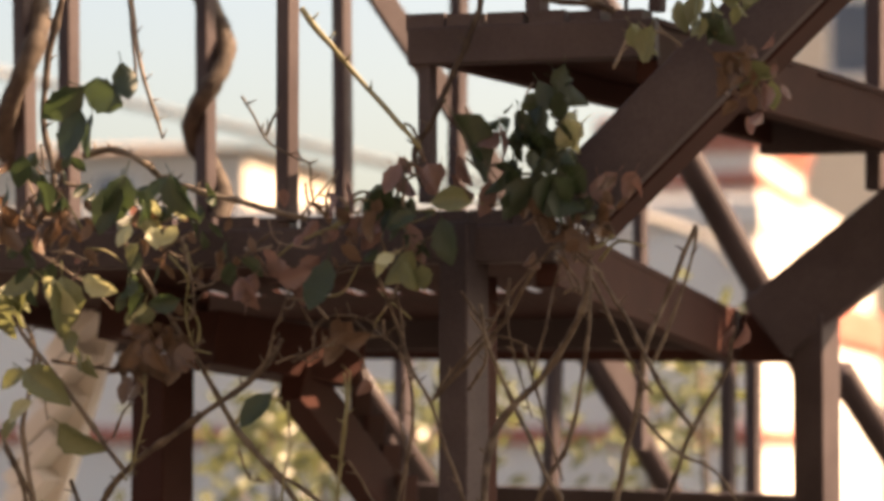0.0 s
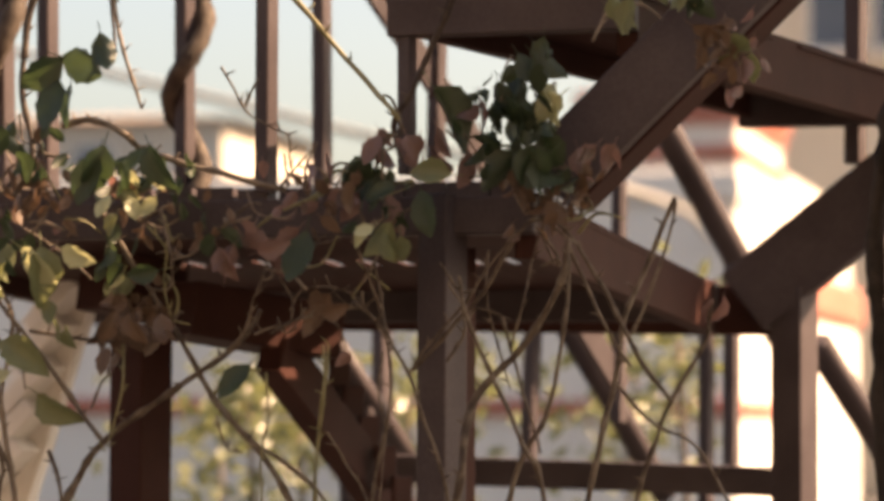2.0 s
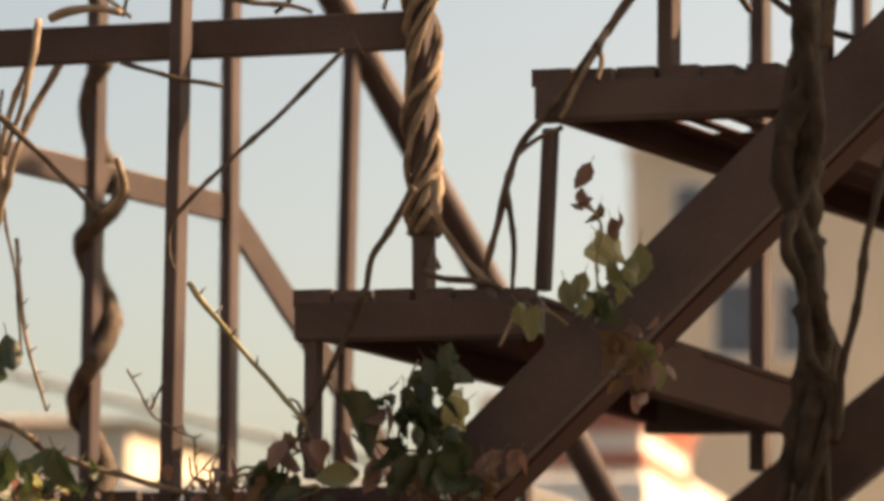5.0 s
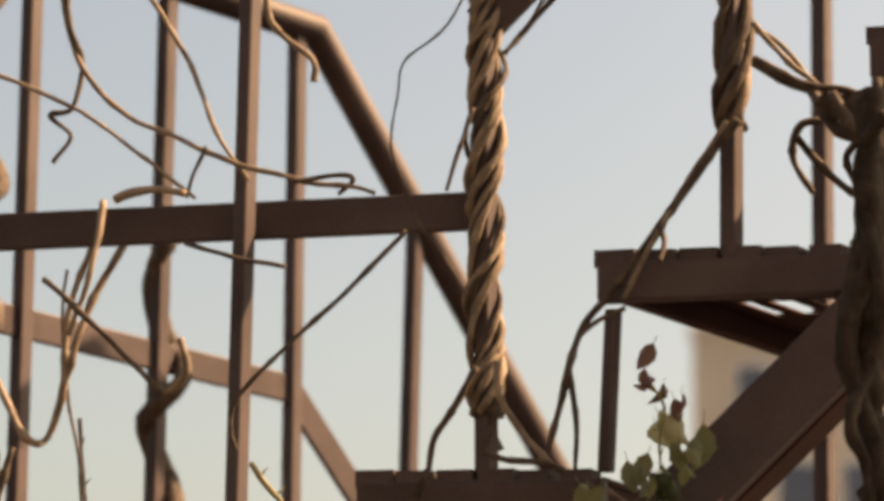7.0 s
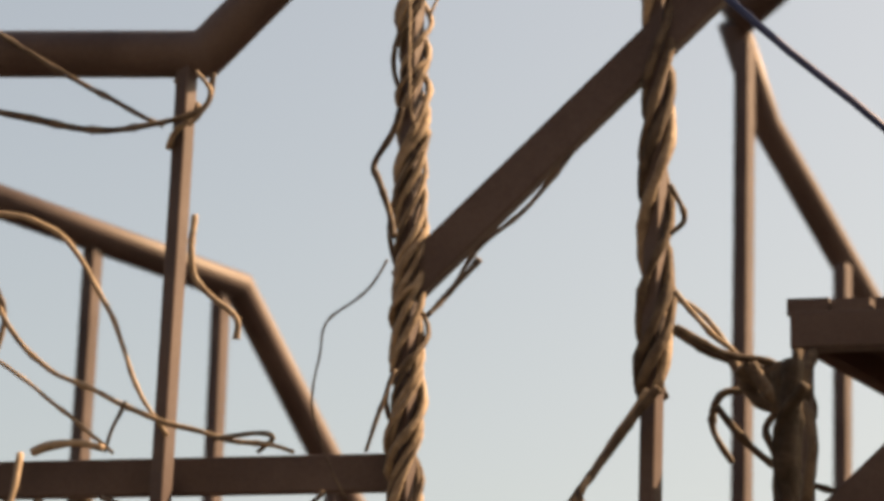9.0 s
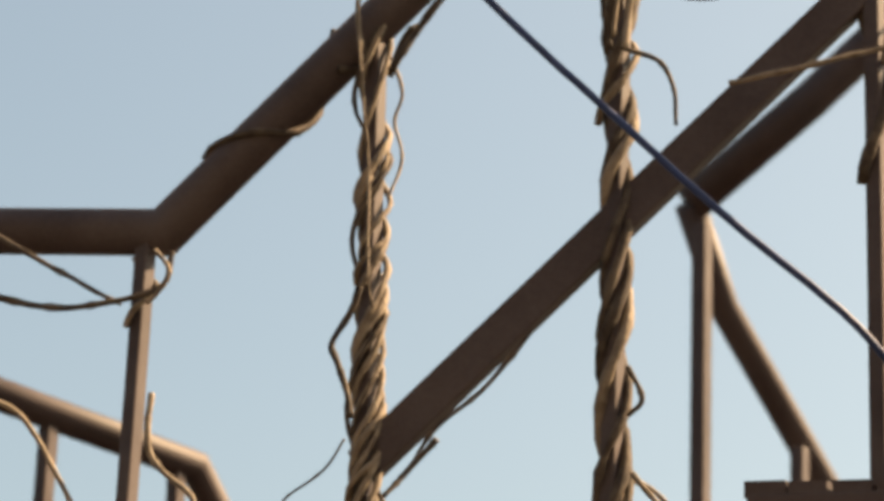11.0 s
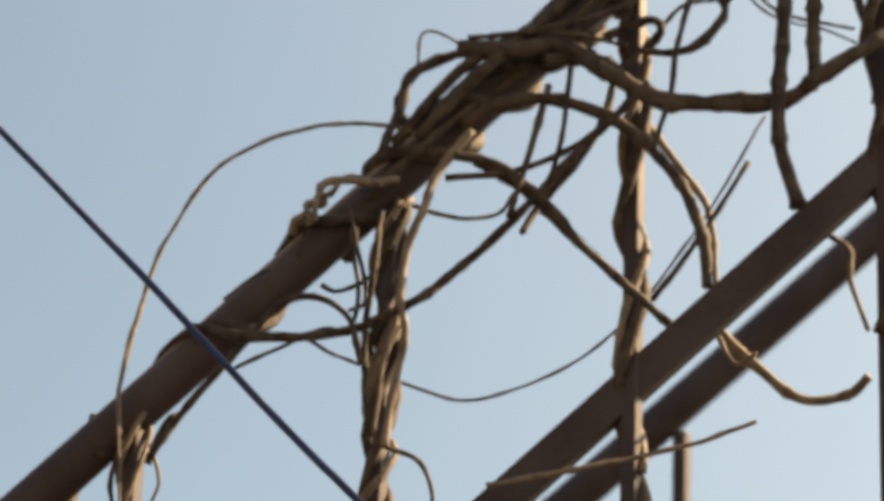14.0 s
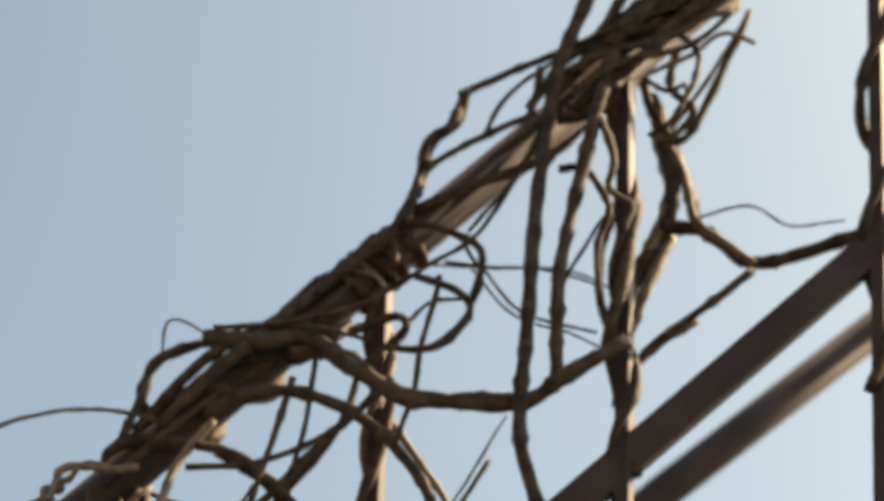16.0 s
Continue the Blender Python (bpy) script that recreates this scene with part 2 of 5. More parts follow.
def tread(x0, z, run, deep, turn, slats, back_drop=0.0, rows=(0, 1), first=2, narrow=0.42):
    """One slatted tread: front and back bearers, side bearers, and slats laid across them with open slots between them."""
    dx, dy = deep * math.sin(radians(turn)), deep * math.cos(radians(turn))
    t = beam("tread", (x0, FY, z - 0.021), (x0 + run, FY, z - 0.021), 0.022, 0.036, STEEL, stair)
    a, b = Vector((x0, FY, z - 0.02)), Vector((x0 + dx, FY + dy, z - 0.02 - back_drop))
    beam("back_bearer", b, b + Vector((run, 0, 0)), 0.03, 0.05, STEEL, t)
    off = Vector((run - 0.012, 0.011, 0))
    beam("side_bearer", a + off - Vector((0, 0, 0.01)), b + off - Vector((0, 0, 0.01)), 0.022, 0.062, SHADED_RED, t)
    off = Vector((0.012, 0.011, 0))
    beam("side_bearer", a + off, b + off, 0.018, 0.026, SHADED_RED, t)
    pitch = run / slats
    kinds = {open_: [slat_mesh(pitch - 0.0012, pitch * narrow, dy, dx / dy, back_drop / dy, rise, slack, open_) for rise, slack in ((0.0150, 0.001), (0.0135, 0.004), (0.0115, 0.010))] for open_ in ((), rows)}
    for i in range(slats):
        ob = under("slat", kinds[rows if i >= first else ()][(i * i + i // 3) % 3], t)
        ob.location = (x0 + pitch * (i + 0.5), FY, z - 0.005)
    return t


tread(-1.42, 1.812, 0.83, 0.85, 2, 20, 0.045, (2,), 6, 0.7)
tread(-0.733, 2.000, 0.238, 0.85, 14, 6, 0.0, (1,), 4)
tread(-0.502, 2.204, 0.243, 0.85, 22, 6, 0.0, (0, 1), 1)
tread(-0.243, 2.408, 0.248, 0.85, 22, 6)
for k in range(5):
    tread(0.02 + 0.26 * k, 2.615 + 0.206 * k, 0.248, 0.85, 22, 6)
# front stringer and the short riser struts
beam("stringer", (-0.578, 2.550, 1.821), (1.15, FY + 0.012, 3.50), 0.042, 0.062, STEEL, stair)
beam("flange", (-0.556, 2.590, 1.7995), (1.1715, FY + 0.052, 3.4785), 0.075, 0.006, SHADED_RED, stair)
post("riser_strut", (-0.715, 2.550, 1.831), (-0.716, 2.550, 1.963), 0.014, STEEL, stair)
post("riser_strut", (-0.495, 2.550, 2.004), (-0.488, 2.550, 2.158), 0.013, STEEL, stair)
post("riser_strut", (-0.23, FY, 2.204), (-0.23, FY, 2.37), 0.013, STEEL, stair)
# landing post under the corner
post("support_post", (*(-0.680, 2.550, 1.703)[:2], 0.0), (-0.680, 2.550, 1.812), 0.034, STEEL, stair)
post("support_post", (*(-0.677, 2.620, 1.706)[:2], 0.0), (-0.677, 2.620, 1.765), 0.017, SHADED_RED, stair)
# back stringer, back post and the beam along the back of the landing
beam("stringer", (-0.526, 3.400, 1.744), (-0.109, 3.400, 2.073), 0.05, 0.085, STEEL, stair)
post("support_post", (*(-0.466, 3.400, 1.734)[:2], 0.0), (-0.466, 3.400, 1.761), 0.042, STEEL, stair)
beam("cross_beam", (-1.117, 3.450, 1.745), (-0.492, 3.450, 1.736), 0.04, 0.06, SHADED_RED, stair)
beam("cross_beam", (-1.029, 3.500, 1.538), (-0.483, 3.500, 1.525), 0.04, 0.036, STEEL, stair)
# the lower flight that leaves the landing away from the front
beam("landing_edge", (-1.194, 2.950, 1.757), (-1.134, 3.050, 1.742), 0.05, 0.07, SHADED_RED, stair)
beam("first_step", (-1.097, 2.950, 1.722), (-0.973, 3.100, 1.699), 0.10, 0.06, SHADED_RED, stair)
# this stringer's dark colour includes the landing's shade
beam("stringer", (-0.997, 3.000, 1.680), (-0.952, 3.400, 1.464), 0.03, 0.058, SHADED_RED, stair)
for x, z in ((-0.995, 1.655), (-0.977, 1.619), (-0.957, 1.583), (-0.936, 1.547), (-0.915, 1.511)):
    post("riser", (x, 3.25, z - 0.03), (x, 3.25, z + 0.022), 0.006, SHADED_RED, stair, d=0.036)
post("support_post", (*(-1.144, 2.980, 1.660)[:2], 0.0), (-1.145, 2.980, 1.691), 0.05, SHADED_RED, stair)

# ---- railing along the front ----
front = thing("railing", "brown steel stair railing with round handrail and flat middle bar", "railing")
RAIL_A, RAIL_B = (-0.839, FY, 2.706), (0.62, FY, 4.244)
pipe("handrail", [(-1.75, FY, 2.76), RAIL_A, RAIL_B], 0.0245, STEEL, front)
beam("middle_bar", (-1.75, FY + 0.018, 2.268), (-0.62, FY + 0.018, 2.2645), 0.012, 0.0375, STEEL, front)
beam("middle_bar", (-0.62, FY + 0.004, 2.447), (0.70, FY + 0.004, 3.758), 0.02, 0.039, STEEL, front)
post("newel", (-0.853, FY - 0.006, 1.815), (-0.855, FY - 0.006, 2.69), 0.0165, STEEL, front)
POSTS = [(-0.609, 2.003, -0.624, 2.93), (-0.376, 2.206, -0.366, 3.19), (-0.118, 2.41, -0.106, 3.46), (0.138, 2.62, 0.172, 3.75), (0.405, 2.83, 0.49, 4.07)]
for x0, z0, x1, z1 in POSTS:
    post("baluster", (x0, FY, z0), (x1, FY, z1), 0.0172, STEEL, front)

# ---- railing on the far left, level and then going down with the lower flight ----
left = thing("railing", "brown steel railing with pipe handrail descending beside lower flight", "railing")
pipe("handrail", [(-1.340, 2.810, 2.725), (-1.025, 3.317, 2.709), (-0.639, 3.937, 1.863), (-0.548, 4.083, 1.665)], 0.0205, STEEL, left)
for a, b in (((-1.350, 2.794, 2.265), (-1.039, 3.295, 2.236)), ((-1.040, 3.292, 2.237), (-0.902, 3.515, 1.968)), ((-0.904, 3.511, 1.971), (-0.749, 3.761, 1.644))):
    beam("middle_bar", a, b, 0.008, 0.036, STEEL, left)
post("baluster", (-1.280, 2.906, 1.829), (-1.298, 2.878, 2.833), 0.0185, STEEL, left)
post("baluster", (-1.147, 3.121, 1.858), (-1.152, 3.112, 2.699), 0.0185, STEEL, left)
post("baluster", (-1.034, 3.303, 1.873), (-1.041, 3.291, 2.694), 0.0185, STEEL, left)
post("baluster", (-0.935, 3.461, 1.740), (-0.929, 3.472, 2.487), 0.0185, STEEL, left)
post("baluster", (-0.753, 3.754, 1.597), (-0.753, 3.754, 2.102), 0.016, STEEL, left)
post("baluster", (-0.631, 3.950, 1.518), (-0.630, 3.953, 1.861), 0.0185, STEEL, left)
post("baluster", (-1.250, 2.956, 1.838), (-1.260, 2.939, 2.818), 0.0185, STEEL, left)

# ---- inner railing: rises behind the upper flight and drops with the lower one ----
inner = thing("railing", "brown steel railing with two handrails meeting at a corner post", "railing")
APEX = (-0.397, 3.400, 3.078)
pipe("handrail", [APEX, (-0.237, 3.400, 3.220), (0.265, 3.400, 3.707), (0.659, 3.400, 4.056)], 0.026, STEEL, inner)
pipe("handrail", [APEX, (-0.364, 3.500, 2.971), (-0.306, 3.600, 2.877), (-0.244, 3.700, 2.774), (-0.138, 3.850, 2.585)], 0.0205, STEEL, inner)
post("corner_post", (-0.392, 3.400, 1.911), (-0.381, 3.400, 3.048), 0.021, STEEL, inner)
post("baluster", (-0.090, 3.400, 2.881), (-0.082, 3.400, 3.325), 0.0195, STEEL, inner)
post("baluster", (0.211, 3.400, 3.064), (0.236, 3.400, 3.685), 0.021, STEEL, inner)
post("baluster", (-0.280, 3.600, 2.323), (-0.274, 3.600, 2.803), 0.0195, STEEL, inner)

# ---- railing of the lower landing, seen under the stair ----
low = thing("railing", "brown steel railing below the landing catching warm sun", "railing")
for a, b, w in (((-1.159, 4.000, 1.513), (-1.159, 4.000, 1.746), 0.022), ((-0.937, 4.000, 1.515), (-0.929, 4.000, 1.744), 0.02), ((-0.676, 4.000, 1.437), (-0.674, 4.000, 1.758), 0.018), ((-1.087, 3.600, 1.477), (-1.102, 3.600, 1.671), 0.016), ((-1.054, 3.600, 1.477), (-1.062, 3.600, 1.626), 0.016)):
    post("baluster", a, b, w, STEEL, low)
pipe("handrail", [(-0.899, 4.000, 1.768), (-0.828, 4.100, 1.622), (-0.771, 4.200, 1.487)], 0.018, STEEL, low)
pipe("handrail", [(-0.489, 3.800, 1.704), (-0.409, 3.950, 1.551)], 0.02, STEEL, low)
pipe("handrail", [(-1.091, 3.500, 1.713), (-1.036, 3.700, 1.551)], 0.016, STEEL, low)

# ---- cables ----
vine([(-6.0, -3.0, 5.2), (-2.4, 1.9, 4.85), (-1.279, 2.330, 3.712), (-0.991, 2.350, 3.406), (-0.766, 2.350, 3.171), (-0.586, 2.350, 2.978), (-0.454, 2.350, 2.830), (-0.347, 2.350, 2.717), (-0.236, 2.350, 2.602), (-0.116, 2.380, 2.494), (-0.03, 2.53, 2.395)], 0.0038, CABLE, "dark sagging cable strung past the stair", 1.0, 0.0, "cable", "cables", 0.0008, 0.02)
vine([(-31.307, 60.000, 8.138), (-7.011, 14.000, 3.802), (-6.337, 14.000, 3.624), (-5.040, 14.000, 3.304), (-4.045, 14.000, 3.052), (-2.622, 14.000, 2.726), (-4.170, 25.000, 3.246)], 0.022, CABLE_GREY, "thin grey overhead cable in front of the houses", 1.0, 0.0, "overhead_cable", "cables", 0.0, 0.02)

# ---- vines on the railing ----

LEFT_POSTS = [(-1.280, 2.906, 1.829, -1.298, 2.878, 2.833, 5.4), (-1.147, 3.121, 1.858, -1.143, 3.128, 2.392, 3)]
ra, rb = Vector(RAIL_A), Vector(RAIL_B)
for k in range(8):
    wrap((-0.610, FY, 2.06), (-0.622, FY, 2.925) if k < 3 else (-0.618, FY, 2.60 + 0.03 * k), 0.0132 + 0.0009 * (k % 3), 0.0024 + 0.0009 * (k % 3), (4.2 + 0.42 * k) * (1.0 if k < 3 else 0.72), k * 0.83, (BARK_SUNLIT, BARK)[k in (3, 6)], 0.22)
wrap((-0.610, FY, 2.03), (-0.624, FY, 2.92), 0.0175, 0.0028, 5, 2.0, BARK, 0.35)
wrap((-0.611, FY, 2.03), (-0.622, FY, 2.8), 0.0165, 0.0032, 7, 4.0, BARK_SUNLIT, 0.3)
for k in range(4):
    wrap((-0.374, FY, 2.33), (-0.366, FY, 3.17), 0.0135, 0.0048 + 0.001 * (k % 2), 3.3 + 0.45 * k, k * 1.6 + 0.6, (BARK, BARK_SUNLIT, BARK, BARK)[k], 0.35)
wrap((-0.371, FY, 2.8), (-0.366, FY, 3.18), 0.019, 0.004, 2.5, 0.3, BARK_SUNLIT, 0.4)
wrap((-0.115, FY, 2.72), (-0.107, FY, 3.44), 0.0135, 0.0068, 3.2, 0.4, BARK, 0.25)
wrap((-0.114, FY, 2.85), (-0.107, FY, 3.44), 0.0135, 0.0048, 2.4, 3.0, BARK_SUNLIT, 0.25)
wrap((0.148, FY, 3.0), (0.171, FY, 3.73), 0.0135, 0.006, 3.0, 1.0, BARK, 0.3)
wrap((0.155, FY, 3.2), (0.171, FY, 3.73), 0.0145, 0.008, 1.6, 3.2, BARK, 0.4)
wrap((0.43, FY, 3.3), (0.488, FY, 4.05), 0.0145, 0.007, 3.2, 1.0, BARK, 0.3)
wrap((-0.854, FY - 0.006, 2.6), (-0.855, FY - 0.006, 2.68), 0.0145, 0.0035, 0.9, 0.5, BARK_SUNLIT)
for x0, y0, z0, x1, y1, z1, n in LEFT_POSTS:
    wrap((x0, y0, z0), (x1, y1, z1), 0.0205, 0.0122, n, -math.tau * n * (2.14 - z0) / (z1 - z0), BARK, 0.2)
# along the sloping handrail, in bundles near the posts
for a, b, rad, n, ph in ((0.04, 0.13, 0.0042, 1.0, 0.2), (0.115, 0.22, 0.0048, 1.1, 2.4), (0.19, 0.31, 0.0065, 1.4, 1.1), (0.28, 0.48, 0.0085, 2.2, 4.0), (0.33, 0.47, 0.0095, 1.4, 5.2),
                         (0.38, 0.47, 0.007, 0.8, 0.4), (0.475, 0.525, 0.0055, 3.4, 3.0), (0.47, 0.52, 0.006, 2.6, 0.5), (0.53, 0.70, 0.006, 0.7, 1.1), (0.63, 0.86, 0.009, 1.4, 1.9), (0.66, 0.96, 0.010, 1.5, 5.0), (0.67, 1.0, 0.008, 2.0, 0.0), (0.61, 0.8, 0.006, 1.0, 3.6)):
    wrap(ra.lerp(rb, a), ra.lerp(rb, b), 0.0235 + 0.8 * rad, rad, n, ph, BARK, 0.2)
# loose strands lying along the rail
for k in range(8):
    u = (0.30, 0.33, 0.345, 0.64, 0.66, 0.68, 0.70, 0.74)[k]
    o = Vector((0.012 * math.cos(k * 2.2), -0.028 - 0.006 * (k % 3), 0.016 * math.sin(k * 1.7)))
    vine([ra.lerp(rb, u) + o, ra.lerp(rb, u + 0.05) + o * 1.4, ra.lerp(rb, u + 0.11) + o * 0.8 + Vector((0, 0, 0.012 * (k % 3 - 1))), ra.lerp(rb, u + 0.17) + o], 0.005 + 0.0012 * (k % 4), BARK)

for k in range(6):
    a, lift = 0.635 + 0.012 * k, 0.022 + 0.006 * (k % 4)
    off = Vector((-0.7 * lift, -0.030 + 0.012 * (k % 3), 0.7 * lift))
    vine([ra.lerp(rb, a) + off * 0.6, ra.lerp(rb, a + 0.06) + off * (1.2 + 0.2 * (k % 2)), ra.lerp(rb, a + 0.13) + off * 0.9, ra.lerp(rb, a + 0.22) + off * 0.5 + Vector((0.01 * (k - 2), 0, 0))], 0.0062 + 0.0008 * (k % 3), BARK)
vine([(0.006, 2.518, 3.637), (0.032, 2.513, 3.692), (0.085, 2.518, 3.748), (0.138, 2.496, 3.773), (0.232, 2.507, 3.827)], 0.0030, BARK)
vine([(0.071, 2.492, 3.717), (0.064, 2.500, 3.682), (0.051, 2.495, 3.627), (0.032, 2.502, 3.608)], 0.0050, BARK)
vine([(0.171, 2.503, 3.779), (0.219, 2.519, 3.801), (0.257, 2.515, 3.755), (0.226, 2.500, 3.657), (0.194, 2.516, 3.636)], 0.0042, BARK)
vine([(0.246, 2.599, 3.863), (0.231, 2.620, 3.800), (0.255, 2.604, 3.743), (0.213, 2.604, 3.691)], 0.0058, BARK)
vine([(0.236, 2.635, 3.715), (0.252, 2.625, 3.639), (0.260, 2.628, 3.592)], 0.0031, BARK_SUNLIT, "pale sunlit vine stem curling off the steel railing")
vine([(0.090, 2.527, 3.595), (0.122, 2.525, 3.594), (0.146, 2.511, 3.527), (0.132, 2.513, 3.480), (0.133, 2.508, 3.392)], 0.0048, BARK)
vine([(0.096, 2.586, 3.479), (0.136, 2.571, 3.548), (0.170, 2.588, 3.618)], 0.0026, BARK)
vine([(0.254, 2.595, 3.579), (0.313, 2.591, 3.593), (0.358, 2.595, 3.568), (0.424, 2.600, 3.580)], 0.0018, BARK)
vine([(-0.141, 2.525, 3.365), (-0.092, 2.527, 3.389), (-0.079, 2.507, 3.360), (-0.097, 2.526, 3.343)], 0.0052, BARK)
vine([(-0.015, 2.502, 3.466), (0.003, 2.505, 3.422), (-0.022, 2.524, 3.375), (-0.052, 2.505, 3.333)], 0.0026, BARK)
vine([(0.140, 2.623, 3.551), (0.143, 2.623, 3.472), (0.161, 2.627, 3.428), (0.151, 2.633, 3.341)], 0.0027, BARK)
vine([(0.160, 2.626, 3.412), (0.187, 2.606, 3.474), (0.225, 2.628, 3.577)], 0.0080, BARK_SUNLIT, "pale sunlit vine stem curling off the steel railing")
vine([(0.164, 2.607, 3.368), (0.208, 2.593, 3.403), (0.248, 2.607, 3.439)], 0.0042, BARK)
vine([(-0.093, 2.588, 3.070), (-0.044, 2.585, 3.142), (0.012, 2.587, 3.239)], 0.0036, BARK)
vine([(-0.100, 2.619, 3.316), (-0.068, 2.642, 3.277), (-0.032, 2.631, 3.204), (-0.025, 2.628, 3.103)], 0.0049, BARK_SUNLIT, "pale sunlit vine stem curling off the steel railing")
vine([(-0.024, 2.609, 3.038), (-0.007, 2.608, 3.004), (0.016, 2.599, 3.011)], 0.0031, BARK_SUNLIT, "pale sunlit vine stem curling off the steel railing")
vine([(-0.254, 2.510, 2.820), (-0.169, 2.493, 2.827), (-0.114, 2.507, 2.846), (-0.042, 2.512, 2.865), (0.013, 2.505, 2.884)], 0.0030, BARK_SUNLIT, "pale sunlit vine stem curling off the steel railing")
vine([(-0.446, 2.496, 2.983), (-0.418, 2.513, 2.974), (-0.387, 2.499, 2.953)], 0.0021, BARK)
vine([(-0.470, 2.522, 3.124), (-0.464, 2.510, 3.134), (-0.450, 2.511, 3.131), (-0.454, 2.516, 3.155), (-0.437, 2.510, 3.153), (-0.440, 2.506, 3.169), (-0.423, 2.509, 3.181), (-0.386, 2.502, 3.172), (-0.357, 2.508, 3.180)], 0.0051, BARK_SUNLIT, "pale sunlit vine stem curling off the steel railing")
vine([(-0.463, 2.500, 3.125), (-0.451, 2.496, 3.132), (-0.441, 2.490, 3.122), (-0.441, 2.495, 3.152), (-0.428, 2.507, 3.163), (-0.411, 2.509, 3.185), (-0.373, 2.497, 3.166)], 0.0038, BARK_SUNLIT, "pale sunlit vine stem curling off the steel railing")
vine([(-0.281, 2.508, 3.239), (-0.315, 2.511, 3.188), (-0.330, 2.501, 3.130), (-0.346, 2.509, 3.087), (-0.347, 2.499, 3.027), (-0.342, 2.504, 2.990), (-0.352, 2.511, 2.935), (-0.358, 2.509, 2.864)], 0.0051, BARK_SUNLIT, "pale sunlit vine stem curling off the steel railing")
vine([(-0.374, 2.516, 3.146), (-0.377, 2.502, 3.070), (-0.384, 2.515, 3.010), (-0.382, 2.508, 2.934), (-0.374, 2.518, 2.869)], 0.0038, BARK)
vine([(-0.352, 2.518, 3.065), (-0.354, 2.507, 3.005), (-0.364, 2.514, 2.957), (-0.371, 2.516, 2.881)], 0.0030, BARK_SUNLIT, "pale sunlit vine stem curling off the steel railing")
vine([(-0.597, 2.512, 2.870), (-0.585, 2.508, 2.829), (-0.593, 2.515, 2.801), (-0.584, 2.514, 2.757), (-0.593, 2.504, 2.710)], 0.0021, BARK_SUNLIT, "pale sunlit vine stem curling off the steel railing")
vine([(-0.601, 2.520, 2.854), (-0.583, 2.509, 2.893), (-0.568, 2.514, 2.908)], 0.0038, BARK)
vine([(-0.166, 2.512, 3.378), (-0.117, 2.508, 3.398), (-0.056, 2.510, 3.446), (0.006, 2.504, 3.496), (0.071, 2.509, 3.638)], 0.0034, BARK)
vine([(-0.286, 2.493, 3.349), (-0.225, 2.496, 3.355), (-0.177, 2.503, 3.357), (-0.115, 2.508, 3.342)], 0.0030, BARK)
vine([(-0.339, 2.505, 3.232), (-0.302, 2.515, 3.297), (-0.261, 2.509, 3.330)], 0.0026, BARK)
vine([(-0.199, 2.511, 3.296), (-0.219, 2.512, 3.209), (-0.238, 2.508, 3.130)], 0.0042, BARK)
vine([(-0.176, 2.513, 3.319), (-0.184, 2.504, 3.226), (-0.205, 2.520, 3.145)], 0.0034, BARK)
vine([(-0.127, 2.518, 3.315), (-0.148, 2.511, 3.231), (-0.206, 2.528, 3.157), (-0.226, 2.517, 3.116)], 0.0046, BARK)
vine([(-0.308, 2.520, 3.186), (-0.236, 2.515, 3.191), (-0.172, 2.521, 3.223), (-0.126, 2.530, 3.272)], 0.0040, BARK)
vine([(-0.043, 2.507, 3.428), (-0.049, 2.500, 3.386), (-0.063, 2.495, 3.322), (-0.068, 2.506, 3.278), (-0.088, 2.505, 3.206)], 0.0038, BARK)
vine([(-0.054, 2.625, 3.530), (0.043, 2.638, 3.537), (0.106, 2.616, 3.516), (0.169, 2.619, 3.484)], 0.0018, BARK)
vine([(-0.009, 2.614, 3.517), (0.041, 2.620, 3.457), (0.103, 2.608, 3.423), (0.146, 2.609, 3.400)], 0.0018, BARK)
vine([(0.190, 2.592, 3.820), (0.208, 2.606, 3.744), (0.247, 2.605, 3.708), (0.330, 2.597, 3.898)], 0.0060, BARK)
vine([(-0.631, 2.513, 2.884), (-0.635, 2.510, 2.942), (-0.618, 2.526, 3.078), (-0.592, 2.515, 3.139), (-0.549, 2.510, 3.204), (-0.467, 2.514, 3.250), (-0.380, 2.506, 3.247), (-0.328, 2.518, 3.239)], 0.0026, BARK_SUNLIT, "pale sunlit vine stem curling off the steel railing")
vine([(-0.569, 2.519, 3.010), (-0.487, 2.499, 2.986), (-0.402, 2.512, 3.000), (-0.337, 2.506, 3.027), (-0.293, 2.522, 3.074), (-0.235, 2.518, 3.131), (-0.181, 2.505, 3.190), (-0.140, 2.506, 3.237), (-0.092, 2.503, 3.289)], 0.0055, BARK)
vine([(-0.596, 2.500, 2.851), (-0.566, 2.504, 2.903), (-0.511, 2.503, 2.979), (-0.467, 2.506, 3.032), (-0.429, 2.491, 3.026), (-0.401, 2.506, 3.010), (-0.383, 2.495, 2.951)], 0.0042, BARK)
vine([(-0.286, 2.598, 3.257), (-0.237, 2.596, 3.221), (-0.176, 2.593, 3.153), (-0.128, 2.603, 3.107), (-0.076, 2.599, 3.048)], 0.0056, BARK)
vine([(-0.358, 2.603, 2.987), (-0.291, 2.602, 2.963), (-0.220, 2.594, 2.978), (-0.138, 2.581, 3.023), (-0.049, 2.599, 3.156), (0.032, 2.591, 3.301)], 0.0018, BARK)
vine([(-0.362, 2.508, 2.865), (-0.326, 2.518, 2.852), (-0.309, 2.506, 2.814), (-0.306, 2.506, 2.776)], 0.0026, BARK)
